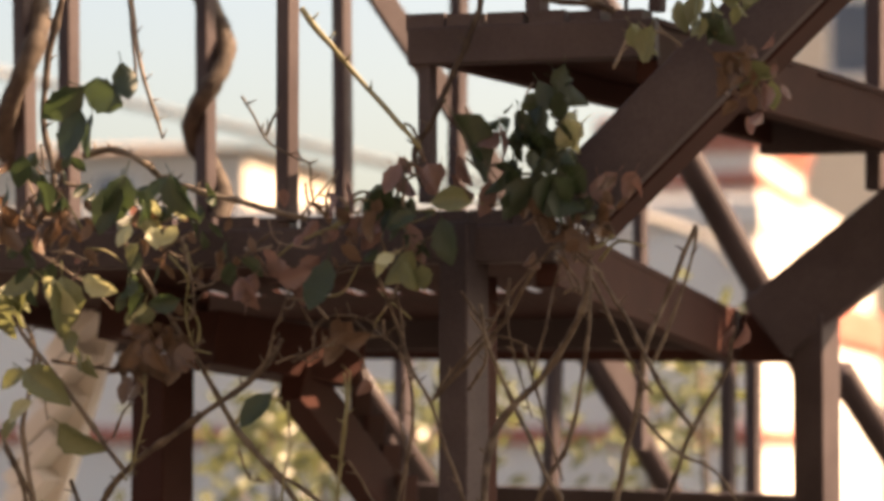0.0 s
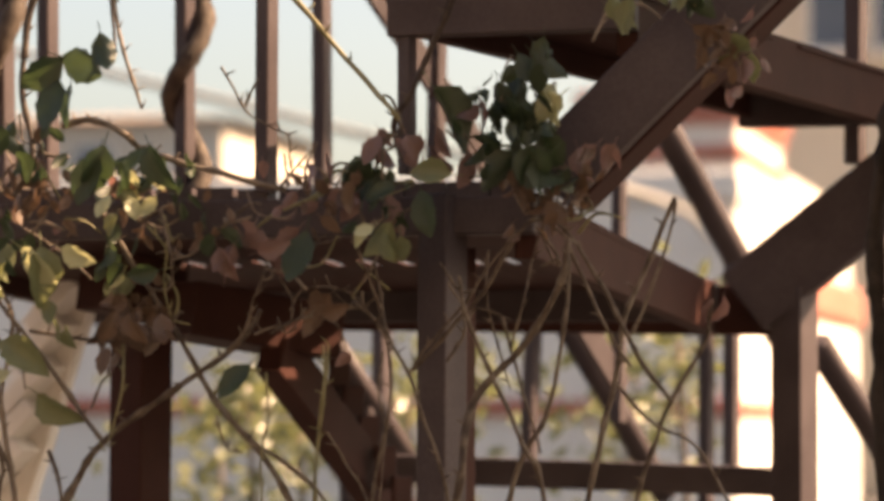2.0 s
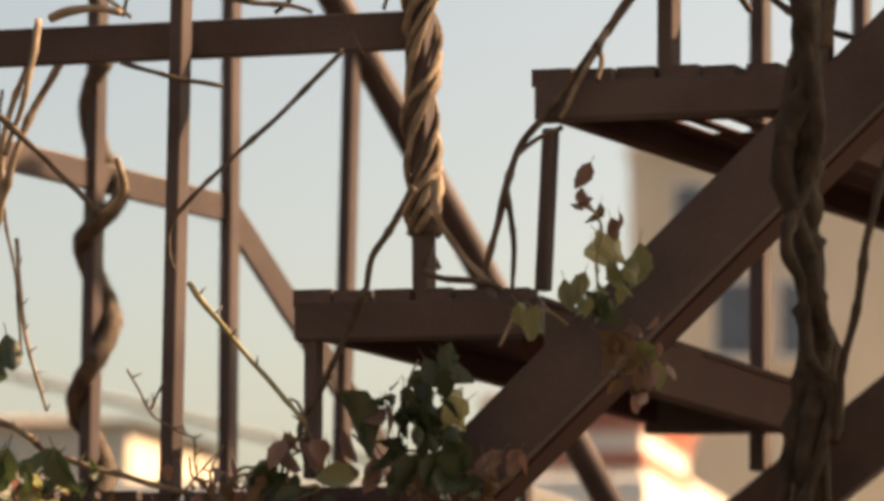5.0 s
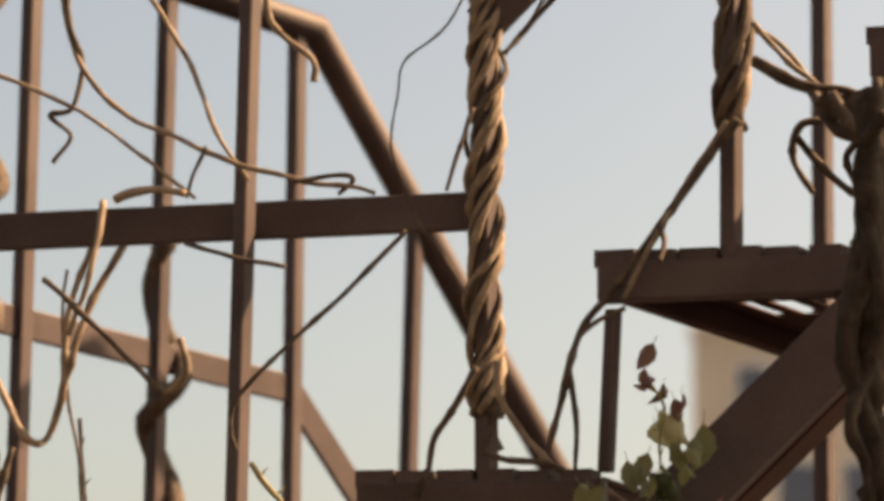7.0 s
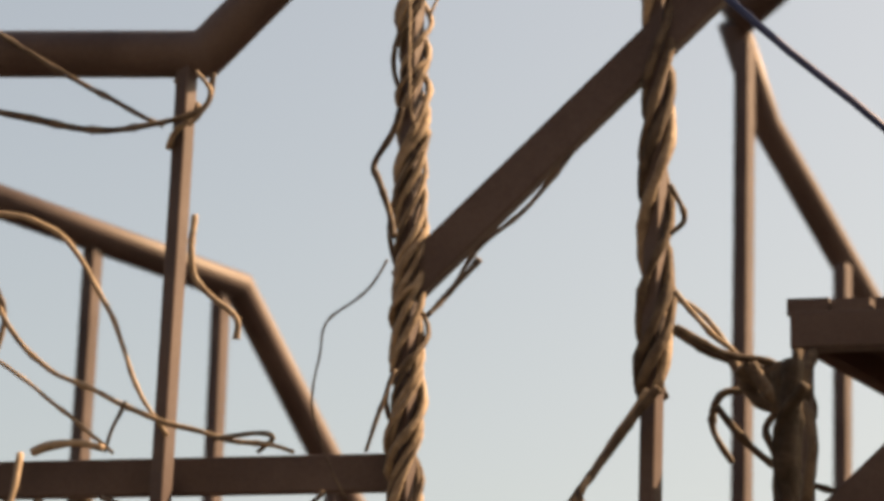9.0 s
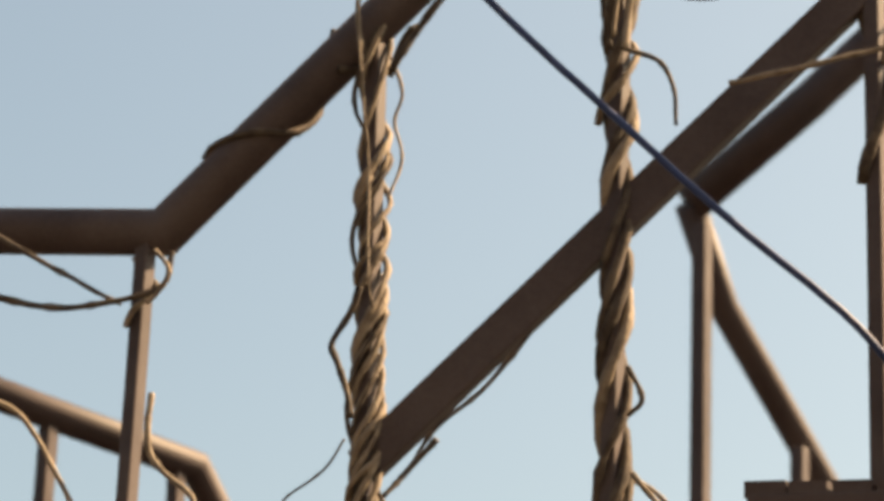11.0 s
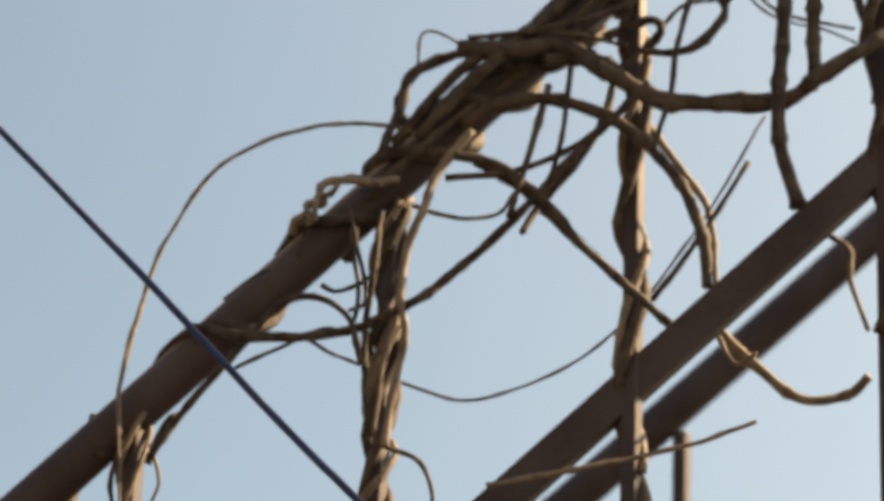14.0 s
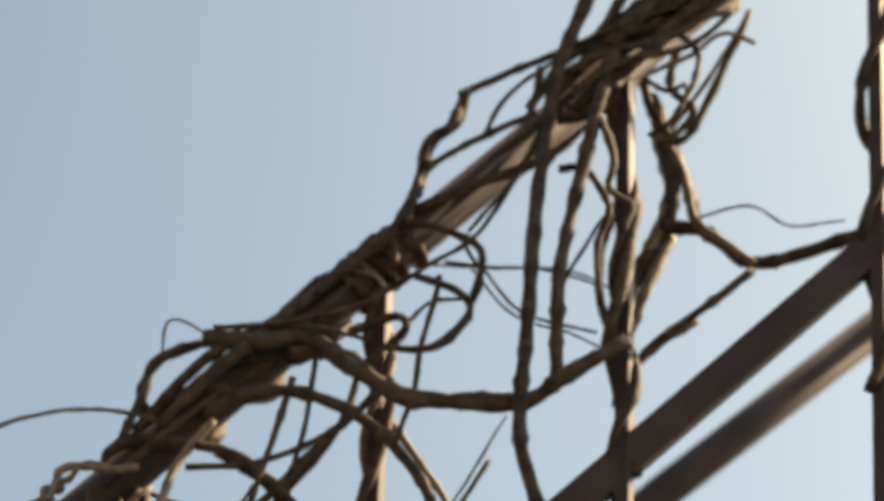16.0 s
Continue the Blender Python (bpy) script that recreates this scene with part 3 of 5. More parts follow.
vine([(-0.341, 2.511, 3.147), (-0.291, 2.493, 3.120), (-0.252, 2.511, 3.135), (-0.234, 2.508, 3.159)], 0.0025, BARK)
vine([(-0.295, 2.521, 3.255), (-0.245, 2.503, 3.270), (-0.185, 2.511, 3.274), (-0.113, 2.513, 3.238), (-0.059, 2.511, 3.165), (-0.036, 2.507, 3.094), (-0.033, 2.503, 3.038)], 0.0076, BARK, "pale sunlit vine stem curling off the steel railing")
vine([(-0.297, 2.502, 3.203), (-0.256, 2.516, 3.200), (-0.201, 2.515, 3.150), (-0.153, 2.512, 3.085), (-0.076, 2.497, 2.995)], 0.0056, BARK)
vine([(-0.297, 2.510, 3.347), (-0.234, 2.495, 3.331), (-0.187, 2.514, 3.350), (-0.137, 2.499, 3.302), (-0.083, 2.509, 3.275), (-0.011, 2.516, 3.267), (0.055, 2.511, 3.269), (0.097, 2.497, 3.295), (0.146, 2.501, 3.331), (0.160, 2.516, 3.346)], 0.0098, BARK)
vine([(-0.205, 2.509, 3.328), (-0.175, 2.520, 3.335), (-0.137, 2.506, 3.318), (-0.083, 2.508, 3.266), (-0.011, 2.514, 3.273), (0.055, 2.507, 3.270), (0.097, 2.506, 3.294), (0.154, 2.519, 3.349)], 0.0073, BARK)
vine([(-0.376, 2.504, 3.202), (-0.368, 2.501, 3.236), (-0.356, 2.508, 3.276), (-0.348, 2.505, 3.311), (-0.304, 2.516, 3.343), (-0.259, 2.502, 3.329)], 0.0056, BARK)
vine([(-0.369, 2.522, 3.214), (-0.356, 2.519, 3.255), (-0.365, 2.529, 3.290), (-0.344, 2.520, 3.321), (-0.329, 2.522, 3.333), (-0.285, 2.513, 3.348)], 0.0052, BARK)
vine([(-0.342, 2.509, 3.317), (-0.334, 2.500, 3.363), (-0.278, 2.503, 3.337)], 0.0017, BARK)
vine([(-0.030, 2.622, 3.058), (0.020, 2.621, 3.002), (0.060, 2.607, 2.961), (0.107, 2.621, 2.971), (0.131, 2.607, 2.987)], 0.0060, BARK_SUNLIT, "pale sunlit vine stem curling off the steel railing")
vine([(0.096, 2.619, 3.165), (0.118, 2.609, 3.138), (0.117, 2.605, 3.101), (0.133, 2.617, 3.046)], 0.0035, BARK_SUNLIT, "pale sunlit vine stem curling off the steel railing")
vine([(-0.450, 2.511, 3.151), (-0.457, 2.530, 3.128), (-0.461, 2.524, 3.097)], 0.0021, BARK)
vine([(-0.536, 2.519, 3.043), (-0.508, 2.523, 3.071), (-0.487, 2.507, 3.073)], 0.0021, BARK)
vine([(-0.432, 2.504, 3.050), (-0.415, 2.510, 3.046), (-0.385, 2.504, 3.055), (-0.374, 2.505, 3.075)], 0.0030, BARK)
vine([(-0.408, 2.525, 3.129), (-0.395, 2.516, 3.048), (-0.404, 2.526, 3.007), (-0.432, 2.518, 3.004), (-0.519, 2.519, 2.962)], 0.0026, BARK)
vine([(-0.408, 2.499, 3.144), (-0.392, 2.497, 3.080), (-0.384, 2.501, 3.029), (-0.400, 2.497, 3.014)], 0.0026, BARK)
vine([(0.146, 2.490, 3.874), (0.095, 2.495, 3.735), (0.077, 2.5, 3.634), (0.062, 2.5, 3.50), (0.053, 2.5, 3.36), (0.045, 2.5, 3.267), (0.047, 2.5, 3.196), (0.062, 2.5, 3.130)], 0.0088, BARK, taper=0.85)
vine([(0.165, 2.515, 3.789), (0.136, 2.51, 3.679), (0.128, 2.51, 3.637), (0.110, 2.51, 3.548), (0.090, 2.51, 3.446), (0.085, 2.51, 3.377), (0.084, 2.51, 3.300)], 0.0088, BARK, taper=0.85)
vine([(0.175, 2.6, 3.66), (0.163, 2.6, 3.613), (0.141, 2.6, 3.536), (0.138, 2.6, 3.472), (0.147, 2.6, 3.417)], 0.0062, BARK)
vine([(0.205, 2.62, 3.78), (0.218, 2.62, 3.726), (0.228, 2.62, 3.649), (0.219, 2.62, 3.591), (0.191, 2.62, 3.526), (0.167, 2.62, 3.462), (0.155, 2.62, 3.380)], 0.0105, BARK)
vine([(-0.093, 2.508, 3.444), (-0.091, 2.514, 3.496), (-0.056, 2.503, 3.496), (-0.006, 2.525, 3.488), (0.004, 2.511, 3.447), (-0.012, 2.525, 3.403)], 0.0050, BARK)
vine([(-0.071, 2.517, 3.436), (-0.030, 2.497, 3.406), (-0.009, 2.510, 3.389), (-0.030, 2.501, 3.341), (-0.066, 2.510, 3.333), (-0.097, 2.512, 3.337)], 0.0050, BARK)
vine([(-0.125, 2.510, 3.469), (-0.094, 2.507, 3.498), (-0.058, 2.514, 3.584), (0.006, 2.528, 3.645), (0.065, 2.513, 3.667)], 0.0048, BARK)
vine([(-0.023, 2.519, 3.697), (0.032, 2.519, 3.731), (0.105, 2.506, 3.759), (0.199, 2.508, 3.818), (0.275, 2.518, 3.873)], 0.0048, BARK)
vine([(-0.017, 2.513, 3.696), (-0.032, 2.489, 3.630), (-0.058, 2.491, 3.606), (-0.067, 2.508, 3.571), (-0.073, 2.499, 3.532), (-0.084, 2.490, 3.490)], 0.0060, BARK)
vine([(-0.014, 2.505, 3.694), (-0.023, 2.499, 3.642), (-0.052, 2.499, 3.613), (-0.061, 2.519, 3.588), (-0.070, 2.509, 3.540)], 0.0052, BARK)
vine([(-0.177, 2.490, 3.393), (-0.154, 2.499, 3.429), (-0.117, 2.491, 3.416), (-0.104, 2.495, 3.397), (-0.128, 2.499, 3.384), (-0.177, 2.497, 3.367), (-0.225, 2.491, 3.351)], 0.0034, BARK)
vine([(-0.171, 2.519, 3.361), (-0.127, 2.517, 3.322), (-0.091, 2.520, 3.354), (-0.055, 2.509, 3.392), (-0.018, 2.515, 3.404)], 0.0030, BARK)
vine([(0.211, 2.609, 3.721), (0.239, 2.616, 3.666), (0.251, 2.600, 3.579), (0.291, 2.596, 3.535), (0.317, 2.608, 3.521)], 0.0062, BARK_SUNLIT, "pale sunlit vine stem curling off the steel railing")
vine([(0.210, 2.612, 3.579), (0.262, 2.614, 3.573), (0.312, 2.618, 3.532), (0.370, 2.604, 3.534), (0.477, 2.607, 3.582)], 0.0090, BARK)
vine([(0.311, 2.587, 3.497), (0.241, 2.581, 3.430), (0.190, 2.598, 3.395), (0.157, 2.599, 3.342)], 0.0052, BARK)
vine([(-0.037, 2.508, 3.448), (0.019, 2.504, 3.438), (0.069, 2.512, 3.444), (0.131, 2.516, 3.424)], 0.0021, BARK)
vine([(0.007, 2.572, 3.484), (0.045, 2.576, 3.432), (0.095, 2.578, 3.415), (0.133, 2.580, 3.405)], 0.0022, BARK)
vine([(-0.012, 2.524, 3.504), (0.032, 2.519, 3.564), (0.084, 2.528, 3.662), (0.111, 2.522, 3.717)], 0.0026, BARK)
vine([(0.098, 2.512, 3.726), (0.151, 2.509, 3.757), (0.232, 2.516, 3.790), (0.308, 2.510, 3.857)], 0.0051, BARK)
vine([(0.103, 2.503, 3.684), (0.163, 2.497, 3.730), (0.242, 2.496, 3.755), (0.298, 2.498, 3.810)], 0.0043, BARK)
vine([(0.196, 2.504, 3.720), (0.251, 2.521, 3.764), (0.285, 2.516, 3.791), (0.322, 2.503, 3.767)], 0.0034, BARK_SUNLIT, "pale sunlit vine stem curling off the steel railing")
vine([(0.058, 2.528, 3.687), (0.099, 2.530, 3.758), (0.179, 2.522, 3.813), (0.268, 2.513, 3.877)], 0.0058, BARK)
vine([(0.182, 2.586, 3.798), (0.222, 2.600, 3.774), (0.247, 2.606, 3.788), (0.246, 2.604, 3.760)], 0.0031, BARK)
vine([(0.221, 2.612, 3.714), (0.271, 2.605, 3.788), (0.333, 2.617, 3.916)], 0.0035, BARK)
vine([(0.136, 2.514, 3.668), (0.153, 2.503, 3.593), (0.146, 2.503, 3.552), (0.170, 2.503, 3.528)], 0.0050, BARK)
vine([(0.216, 2.638, 3.735), (0.226, 2.629, 3.643), (0.203, 2.617, 3.559), (0.169, 2.634, 3.499), (0.153, 2.625, 3.398)], 0.0095, BARK_SUNLIT, "pale sunlit vine stem curling off the steel railing")
vine([(-1.054, 2.521, 2.528), (-1.024, 2.519, 2.425), (-0.978, 2.528, 2.372), (-0.925, 2.516, 2.343), (-0.853, 2.512, 2.309), (-0.784, 2.514, 2.289), (-0.738, 2.512, 2.281), (-0.715, 2.520, 2.275)], 0.0030, BARK_SUNLIT, "pale sunlit vine stem curling off the steel railing")
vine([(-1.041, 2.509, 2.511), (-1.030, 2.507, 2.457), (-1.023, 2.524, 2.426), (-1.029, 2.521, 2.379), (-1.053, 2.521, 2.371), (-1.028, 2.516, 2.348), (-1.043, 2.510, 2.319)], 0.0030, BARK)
vine([(-1.054, 2.506, 2.532), (-1.031, 2.509, 2.527), (-0.994, 2.508, 2.518), (-0.956, 2.522, 2.492), (-0.908, 2.527, 2.414), (-0.876, 2.510, 2.344), (-0.845, 2.524, 2.295)], 0.0030, BARK_SUNLIT, "pale sunlit vine stem curling off the steel railing")
vine([(-1.144, 2.516, 2.425), (-1.109, 2.521, 2.416), (-1.025, 2.511, 2.375), (-0.960, 2.502, 2.329), (-0.895, 2.514, 2.277)], 0.0026, BARK_SUNLIT, "pale sunlit vine stem curling off the steel railing")
vine([(-0.973, 2.504, 2.278), (-0.953, 2.497, 2.281), (-0.930, 2.504, 2.285), (-0.901, 2.505, 2.279)], 0.0047, BARK_SUNLIT, "pale sunlit vine stem curling off the steel railing")
vine([(-0.631, 2.522, 2.467), (-0.647, 2.518, 2.435), (-0.687, 2.521, 2.407), (-0.693, 2.515, 2.369), (-0.697, 2.515, 2.313), (-0.670, 2.511, 2.244), (-0.644, 2.518, 2.206), (-0.618, 2.507, 2.167)], 0.0013, BARK)
vine([(-0.678, 2.503, 2.232), (-0.743, 2.498, 2.167), (-0.808, 2.498, 2.110), (-0.843, 2.505, 2.074), (-0.850, 2.510, 2.048), (-0.845, 2.514, 2.027)], 0.0026, BARK)
vine([(-0.535, 2.500, 2.456), (-0.562, 2.511, 2.430), (-0.583, 2.495, 2.399)], 0.0034, BARK)
vine([(-0.618, 2.514, 2.353), (-0.629, 2.509, 2.313), (-0.643, 2.513, 2.272)], 0.0025, BARK)
vine([(-1.171, 2.611, 2.167), (-1.135, 2.620, 2.115), (-1.101, 2.604, 2.065), (-1.084, 2.622, 2.062), (-1.064, 2.612, 2.112), (-1.060, 2.608, 2.186), (-1.035, 2.599, 2.253), (-1.033, 2.608, 2.282)], 0.0040, BARK_SUNLIT, "pale sunlit vine stem curling off the steel railing")
vine([(-0.997, 2.622, 2.285), (-1.000, 2.615, 2.270), (-1.031, 2.610, 2.209), (-1.050, 2.603, 2.150), (-1.071, 2.617, 2.084), (-1.078, 2.614, 2.063)], 0.0044, BARK_SUNLIT, "pale sunlit vine stem curling off the steel railing")
vine([(-1.042, 2.499, 2.199), (-0.987, 2.501, 2.150), (-0.944, 2.500, 2.109), (-0.918, 2.509, 2.083)], 0.0034, BARK)
vine([(-0.949, 2.595, 2.099), (-0.922, 2.582, 2.118), (-0.927, 2.578, 2.152)], 0.0044, BARK_SUNLIT, "pale sunlit vine stem curling off the steel railing")
vine([(-1.071, 2.627, 2.238), (-1.070, 2.620, 2.189), (-1.061, 2.620, 2.107), (-1.046, 2.622, 2.038), (-1.043, 2.631, 1.966)], 0.0018, BARK)
vine([(-0.907, 2.525, 2.235), (-0.853, 2.506, 2.215), (-0.798, 2.503, 2.202)], 0.0026, BARK)
vine([(-0.884, 2.510, 2.327), (-0.898, 2.510, 2.294), (-0.906, 2.520, 2.280)], 0.0021, BARK)
vine([(-0.790, 2.497, 2.285), (-0.748, 2.507, 2.291), (-0.736, 2.515, 2.288), (-0.751, 2.518, 2.275)], 0.0026, BARK)
vine([(-0.349, 2.524, 2.423), (-0.314, 2.507, 2.377), (-0.290, 2.518, 2.357), (-0.265, 2.522, 2.324)], 0.0030, BARK_SUNLIT, "pale sunlit vine stem curling off the steel railing")
vine([(-0.346, 2.502, 2.381), (-0.298, 2.501, 2.353), (-0.262, 2.502, 2.345), (-0.227, 2.513, 2.333)], 0.0038, BARK)
vine([(-0.365, 2.525, 2.331), (-0.397, 2.525, 2.289), (-0.439, 2.523, 2.231), (-0.483, 2.528, 2.174), (-0.515, 2.529, 2.133), (-0.529, 2.521, 2.078), (-0.547, 2.529, 2.014)], 0.0043, BARK)
vine([(-0.523, 2.511, 2.097), (-0.517, 2.515, 2.050), (-0.517, 2.517, 2.001)], 0.0030, BARK)
vine([(-0.468, 2.504, 2.150), (-0.495, 2.507, 2.138), (-0.515, 2.503, 2.122)], 0.0026, BARK)
vine([(-0.613, 2.522, 2.102), (-0.636, 2.518, 2.059), (-0.655, 2.529, 2.035), (-0.660, 2.528, 2.001)], 0.0038, BARK)
vine([(-0.592, 2.514, 2.105), (-0.588, 2.509, 2.073), (-0.571, 2.518, 2.042), (-0.536, 2.515, 2.003)], 0.0038, BARK_SUNLIT, "pale sunlit vine stem curling off the steel railing")
vine([(-0.599, 2.500, 2.018), (-0.579, 2.505, 2.011), (-0.548, 2.510, 2.008), (-0.527, 2.512, 2.000)], 0.0034, BARK)
vine([(-0.438, 2.517, 2.229), (-0.432, 2.509, 2.211), (-0.436, 2.498, 2.190)], 0.0030, BARK)
vine([(-1.074, 2.501, 2.641), (-1.039, 2.506, 2.636), (-0.945, 2.502, 2.611), (-0.883, 2.511, 2.615), (-0.829, 2.523, 2.635), (-0.816, 2.513, 2.668)], 0.0038, BARK)
vine([(-1.073, 2.509, 2.738), (-1.052, 2.520, 2.728), (-0.948, 2.500, 2.658), (-0.868, 2.519, 2.617)], 0.0030, BARK)
vine([(-0.827, 2.512, 2.518), (-0.827, 2.510, 2.482), (-0.820, 2.513, 2.448), (-0.777, 2.502, 2.408), (-0.775, 2.506, 2.386)], 0.0038, BARK_SUNLIT, "pale sunlit vine stem curling off the steel railing")
vine([(-0.615, 2.491, 2.612), (-0.622, 2.495, 2.591), (-0.645, 2.511, 2.563), (-0.639, 2.505, 2.542), (-0.626, 2.501, 2.511), (-0.618, 2.490, 2.478)], 0.0038, BARK)
vine([(-0.447, 2.514, 2.569), (-0.491, 2.522, 2.518), (-0.539, 2.516, 2.472), (-0.565, 2.515, 2.433), (-0.582, 2.501, 2.401)], 0.0026, BARK)
vine([(-0.355, 2.529, 2.532), (-0.341, 2.527, 2.499), (-0.355, 2.529, 2.483)], 0.0030, BARK)
vine([(-0.373, 2.639, 2.460), (-0.334, 2.622, 2.429), (-0.303, 2.637, 2.387)], 0.0031, BARK_SUNLIT, "pale sunlit vine stem curling off the steel railing")
vine([(-0.367, 2.622, 2.416), (-0.335, 2.627, 2.396), (-0.290, 2.623, 2.377), (-0.253, 2.628, 2.371)], 0.0040, BARK)
vine([(-0.286, 2.506, 2.342), (-0.269, 2.513, 2.328), (-0.247, 2.504, 2.338), (-0.227, 2.511, 2.322), (-0.239, 2.524, 2.301), (-0.257, 2.524, 2.316)], 0.0085, BARK)
vine([(-0.286, 2.527, 2.334), (-0.270, 2.518, 2.312), (-0.244, 2.507, 2.304), (-0.227, 2.510, 2.337), (-0.220, 2.526, 2.359)], 0.0073, BARK)
vine([(-0.275, 2.500, 2.342), (-0.254, 2.496, 2.308), (-0.230, 2.507, 2.305), (-0.219, 2.498, 2.264), (-0.226, 2.508, 2.214)], 0.0064, BARK)
vine([(-0.305, 2.611, 2.379), (-0.282, 2.596, 2.340), (-0.239, 2.597, 2.345), (-0.230, 2.609, 2.320), (-0.256, 2.603, 2.286), (-0.262, 2.603, 2.238), (-0.252, 2.605, 2.178)], 0.0057, BARK)
vine([(-0.291, 2.630, 2.356), (-0.318, 2.623, 2.349), (-0.327, 2.629, 2.317), (-0.308, 2.634, 2.284)], 0.0040, BARK)
vine([(-0.319, 2.592, 2.329), (-0.284, 2.611, 2.289), (-0.240, 2.602, 2.258), (-0.199, 2.604, 2.241)], 0.0040, BARK)
vine([(-0.274, 2.620, 2.381), (-0.251, 2.609, 2.343), (-0.274, 2.617, 2.312), (-0.258, 2.616, 2.273)], 0.0044, BARK)
vine([(-0.375, 2.523, 2.328), (-0.412, 2.530, 2.276), (-0.441, 2.516, 2.220), (-0.473, 2.520, 2.162)], 0.0034, BARK_SUNLIT, "pale sunlit vine stem curling off the steel railing")
vine([(-0.631, 2.517, 3.011), (-0.633, 2.501, 2.930), (-0.623, 2.498, 2.831), (-0.617, 2.516, 2.746), (-0.609, 2.496, 2.639), (-0.605, 2.505, 2.595)], 0.0017, BARK_SUNLIT, "pale sunlit vine stem curling off the steel railing")
vine([(-0.835, 2.515, 2.672), (-0.814, 2.500, 2.644), (-0.826, 2.507, 2.623), (-0.839, 2.513, 2.612)], 0.0025, BARK_SUNLIT, "pale sunlit vine stem curling off the steel railing")
vine([(-0.214, 2.266, 2.274), (-0.220, 2.258, 2.191), (-0.219, 2.264, 2.131), (-0.238, 2.254, 2.071), (-0.233, 2.255, 2.022), (-0.221, 2.261, 1.984), (-0.212, 2.256, 1.934), (-0.211, 2.276, 1.902), (-0.218, 2.259, 1.852), (-0.225, 2.259, 1.807), (-0.223, 2.272, 1.717), (-0.221, 2.250, 1.200), (-0.191, 2.260, 0.600), (-0.201, 2.250, 0.000)], 0.0094, BARK_SHADED, "thick shaded vine trunk hanging in front of the stair")
vine([(-0.229, 2.278, 2.269), (-0.215, 2.272, 2.204), (-0.225, 2.278, 2.163), (-0.236, 2.269, 2.114), (-0.243, 2.269, 2.048), (-0.227, 2.284, 1.999), (-0.220, 2.273, 1.946), (-0.204, 2.284, 1.910), (-0.208, 2.267, 1.853), (-0.217, 2.266, 1.807), (-0.211, 2.264, 1.717), (-0.202, 2.270, 1.200), (-0.160, 2.260, 0.600), (-0.170, 2.250, 0.000)], 0.0072, BARK_SHADED, "thick shaded vine trunk hanging in front of the stair")
vine([(-0.202, 2.239, 2.247), (-0.227, 2.258, 2.206), (-0.209, 2.250, 2.090), (-0.224, 2.259, 2.036), (-0.236, 2.239, 1.987), (-0.224, 2.252, 1.952), (-0.219, 2.241, 1.895), (-0.202, 2.256, 1.870), (-0.211, 2.253, 1.824), (-0.225, 2.253, 1.779), (-0.229, 2.244, 1.716), (-0.236, 2.235, 1.200), (-0.215, 2.260, 0.600), (-0.225, 2.250, 0.000)], 0.0060, BARK_SHADED, "thick shaded vine trunk hanging in front of the stair")
vine([(-0.155, 2.256, 2.057), (-0.168, 2.242, 2.004), (-0.180, 2.242, 1.940), (-0.193, 2.251, 1.887), (-0.198, 2.255, 1.833), (-0.208, 2.261, 1.780), (-0.193, 2.285, 1.200), (-0.142, 2.260, 0.600), (-0.152, 2.250, 0.000)], 0.0038, BARK_SHADED, "thick shaded vine trunk hanging in front of the stair")
vine([(-0.990, 2.514, 2.279), (-0.992, 2.496, 2.208), (-1.019, 2.512, 2.145)], 0.0034, BARK_SUNLIT, "pale sunlit vine stem curling off the steel railing")

# the old trunk that the thin stems climb, thick above and narrow below its bend
vine([(-0.212, 2.275, 2.285), (-0.216, 2.275, 2.20), (-0.221, 2.275, 2.14), (-0.224, 2.275, 2.066), (-0.223, 2.275, 2.0), (-0.219, 2.275, 1.95), (-0.226, 2.275, 1.88), (-0.243, 2.275, 1.79), (-0.246, 2.275, 1.72), (-0.241, 2.275, 1.62), (-0.23, 2.27, 1.2), (-0.2, 2.25, 0.0)],
     lambda t: 0.005 + 0.005 * min(1.0, t / 0.08) + 0.006 * math.exp(-((t - 0.3) / 0.10) ** 2) - 0.0025 * min(1.0, max(0.0, (t - 0.5) / 0.15)), BARK_SHADED, "thick gnarled shaded vine trunk beside the stair", name="vine", wob=0.003, rough=0.45)

# ---- climbing rose on the landing ----
rose = thing("climbing_rose", "thorny climbing rose with sparse green and withered leaves", "plant")


def cane(pts, r, mat):
    ob = vine(pts, r, mat, " ", 0.75, 0.3, "cane", "", 0.002)
    for key in ("label", "category", "group"):
        if key in ob:
            del ob[key]
    ob.parent = rose
    rnd = random.Random(COUNT[0])
    path = smooth_path(pts, 5)
    for p in path[2::3]:
        # a short thorn or bud
        d = Vector((rnd.uniform(-1, 1), rnd.uniform(-0.6, 0.2), rnd.uniform(0.1, 1))).normalized()
        v, f = sweep([p, p + d * 0.006, p + d * 0.011], max(0.0012, r * 0.5), 5, 0.1, 0.25, COUNT[0])
        under("thorn", mesh_from("thorn", v, f, mat, True), ob)
    return ob


cane([(-0.634, 2.455, 1.410), (-0.649, 2.464, 1.520), (-0.656, 2.454, 1.561), (-0.670, 2.446, 1.601), (-0.684, 2.448, 1.642), (-0.703, 2.449, 1.672), (-0.721, 2.465, 1.714), (-0.737, 2.447, 1.765)], 0.0017, CANE)
cane([(-0.692, 2.477, 1.642), (-0.674, 2.478, 1.668), (-0.639, 2.467, 1.703), (-0.618, 2.466, 1.734), (-0.596, 2.474, 1.764)], 0.0015, CANE)
cane([(-0.750, 2.437, 1.718), (-0.737, 2.440, 1.713), (-0.718, 2.445, 1.693), (-0.699, 2.446, 1.662)], 0.0009, CANE)
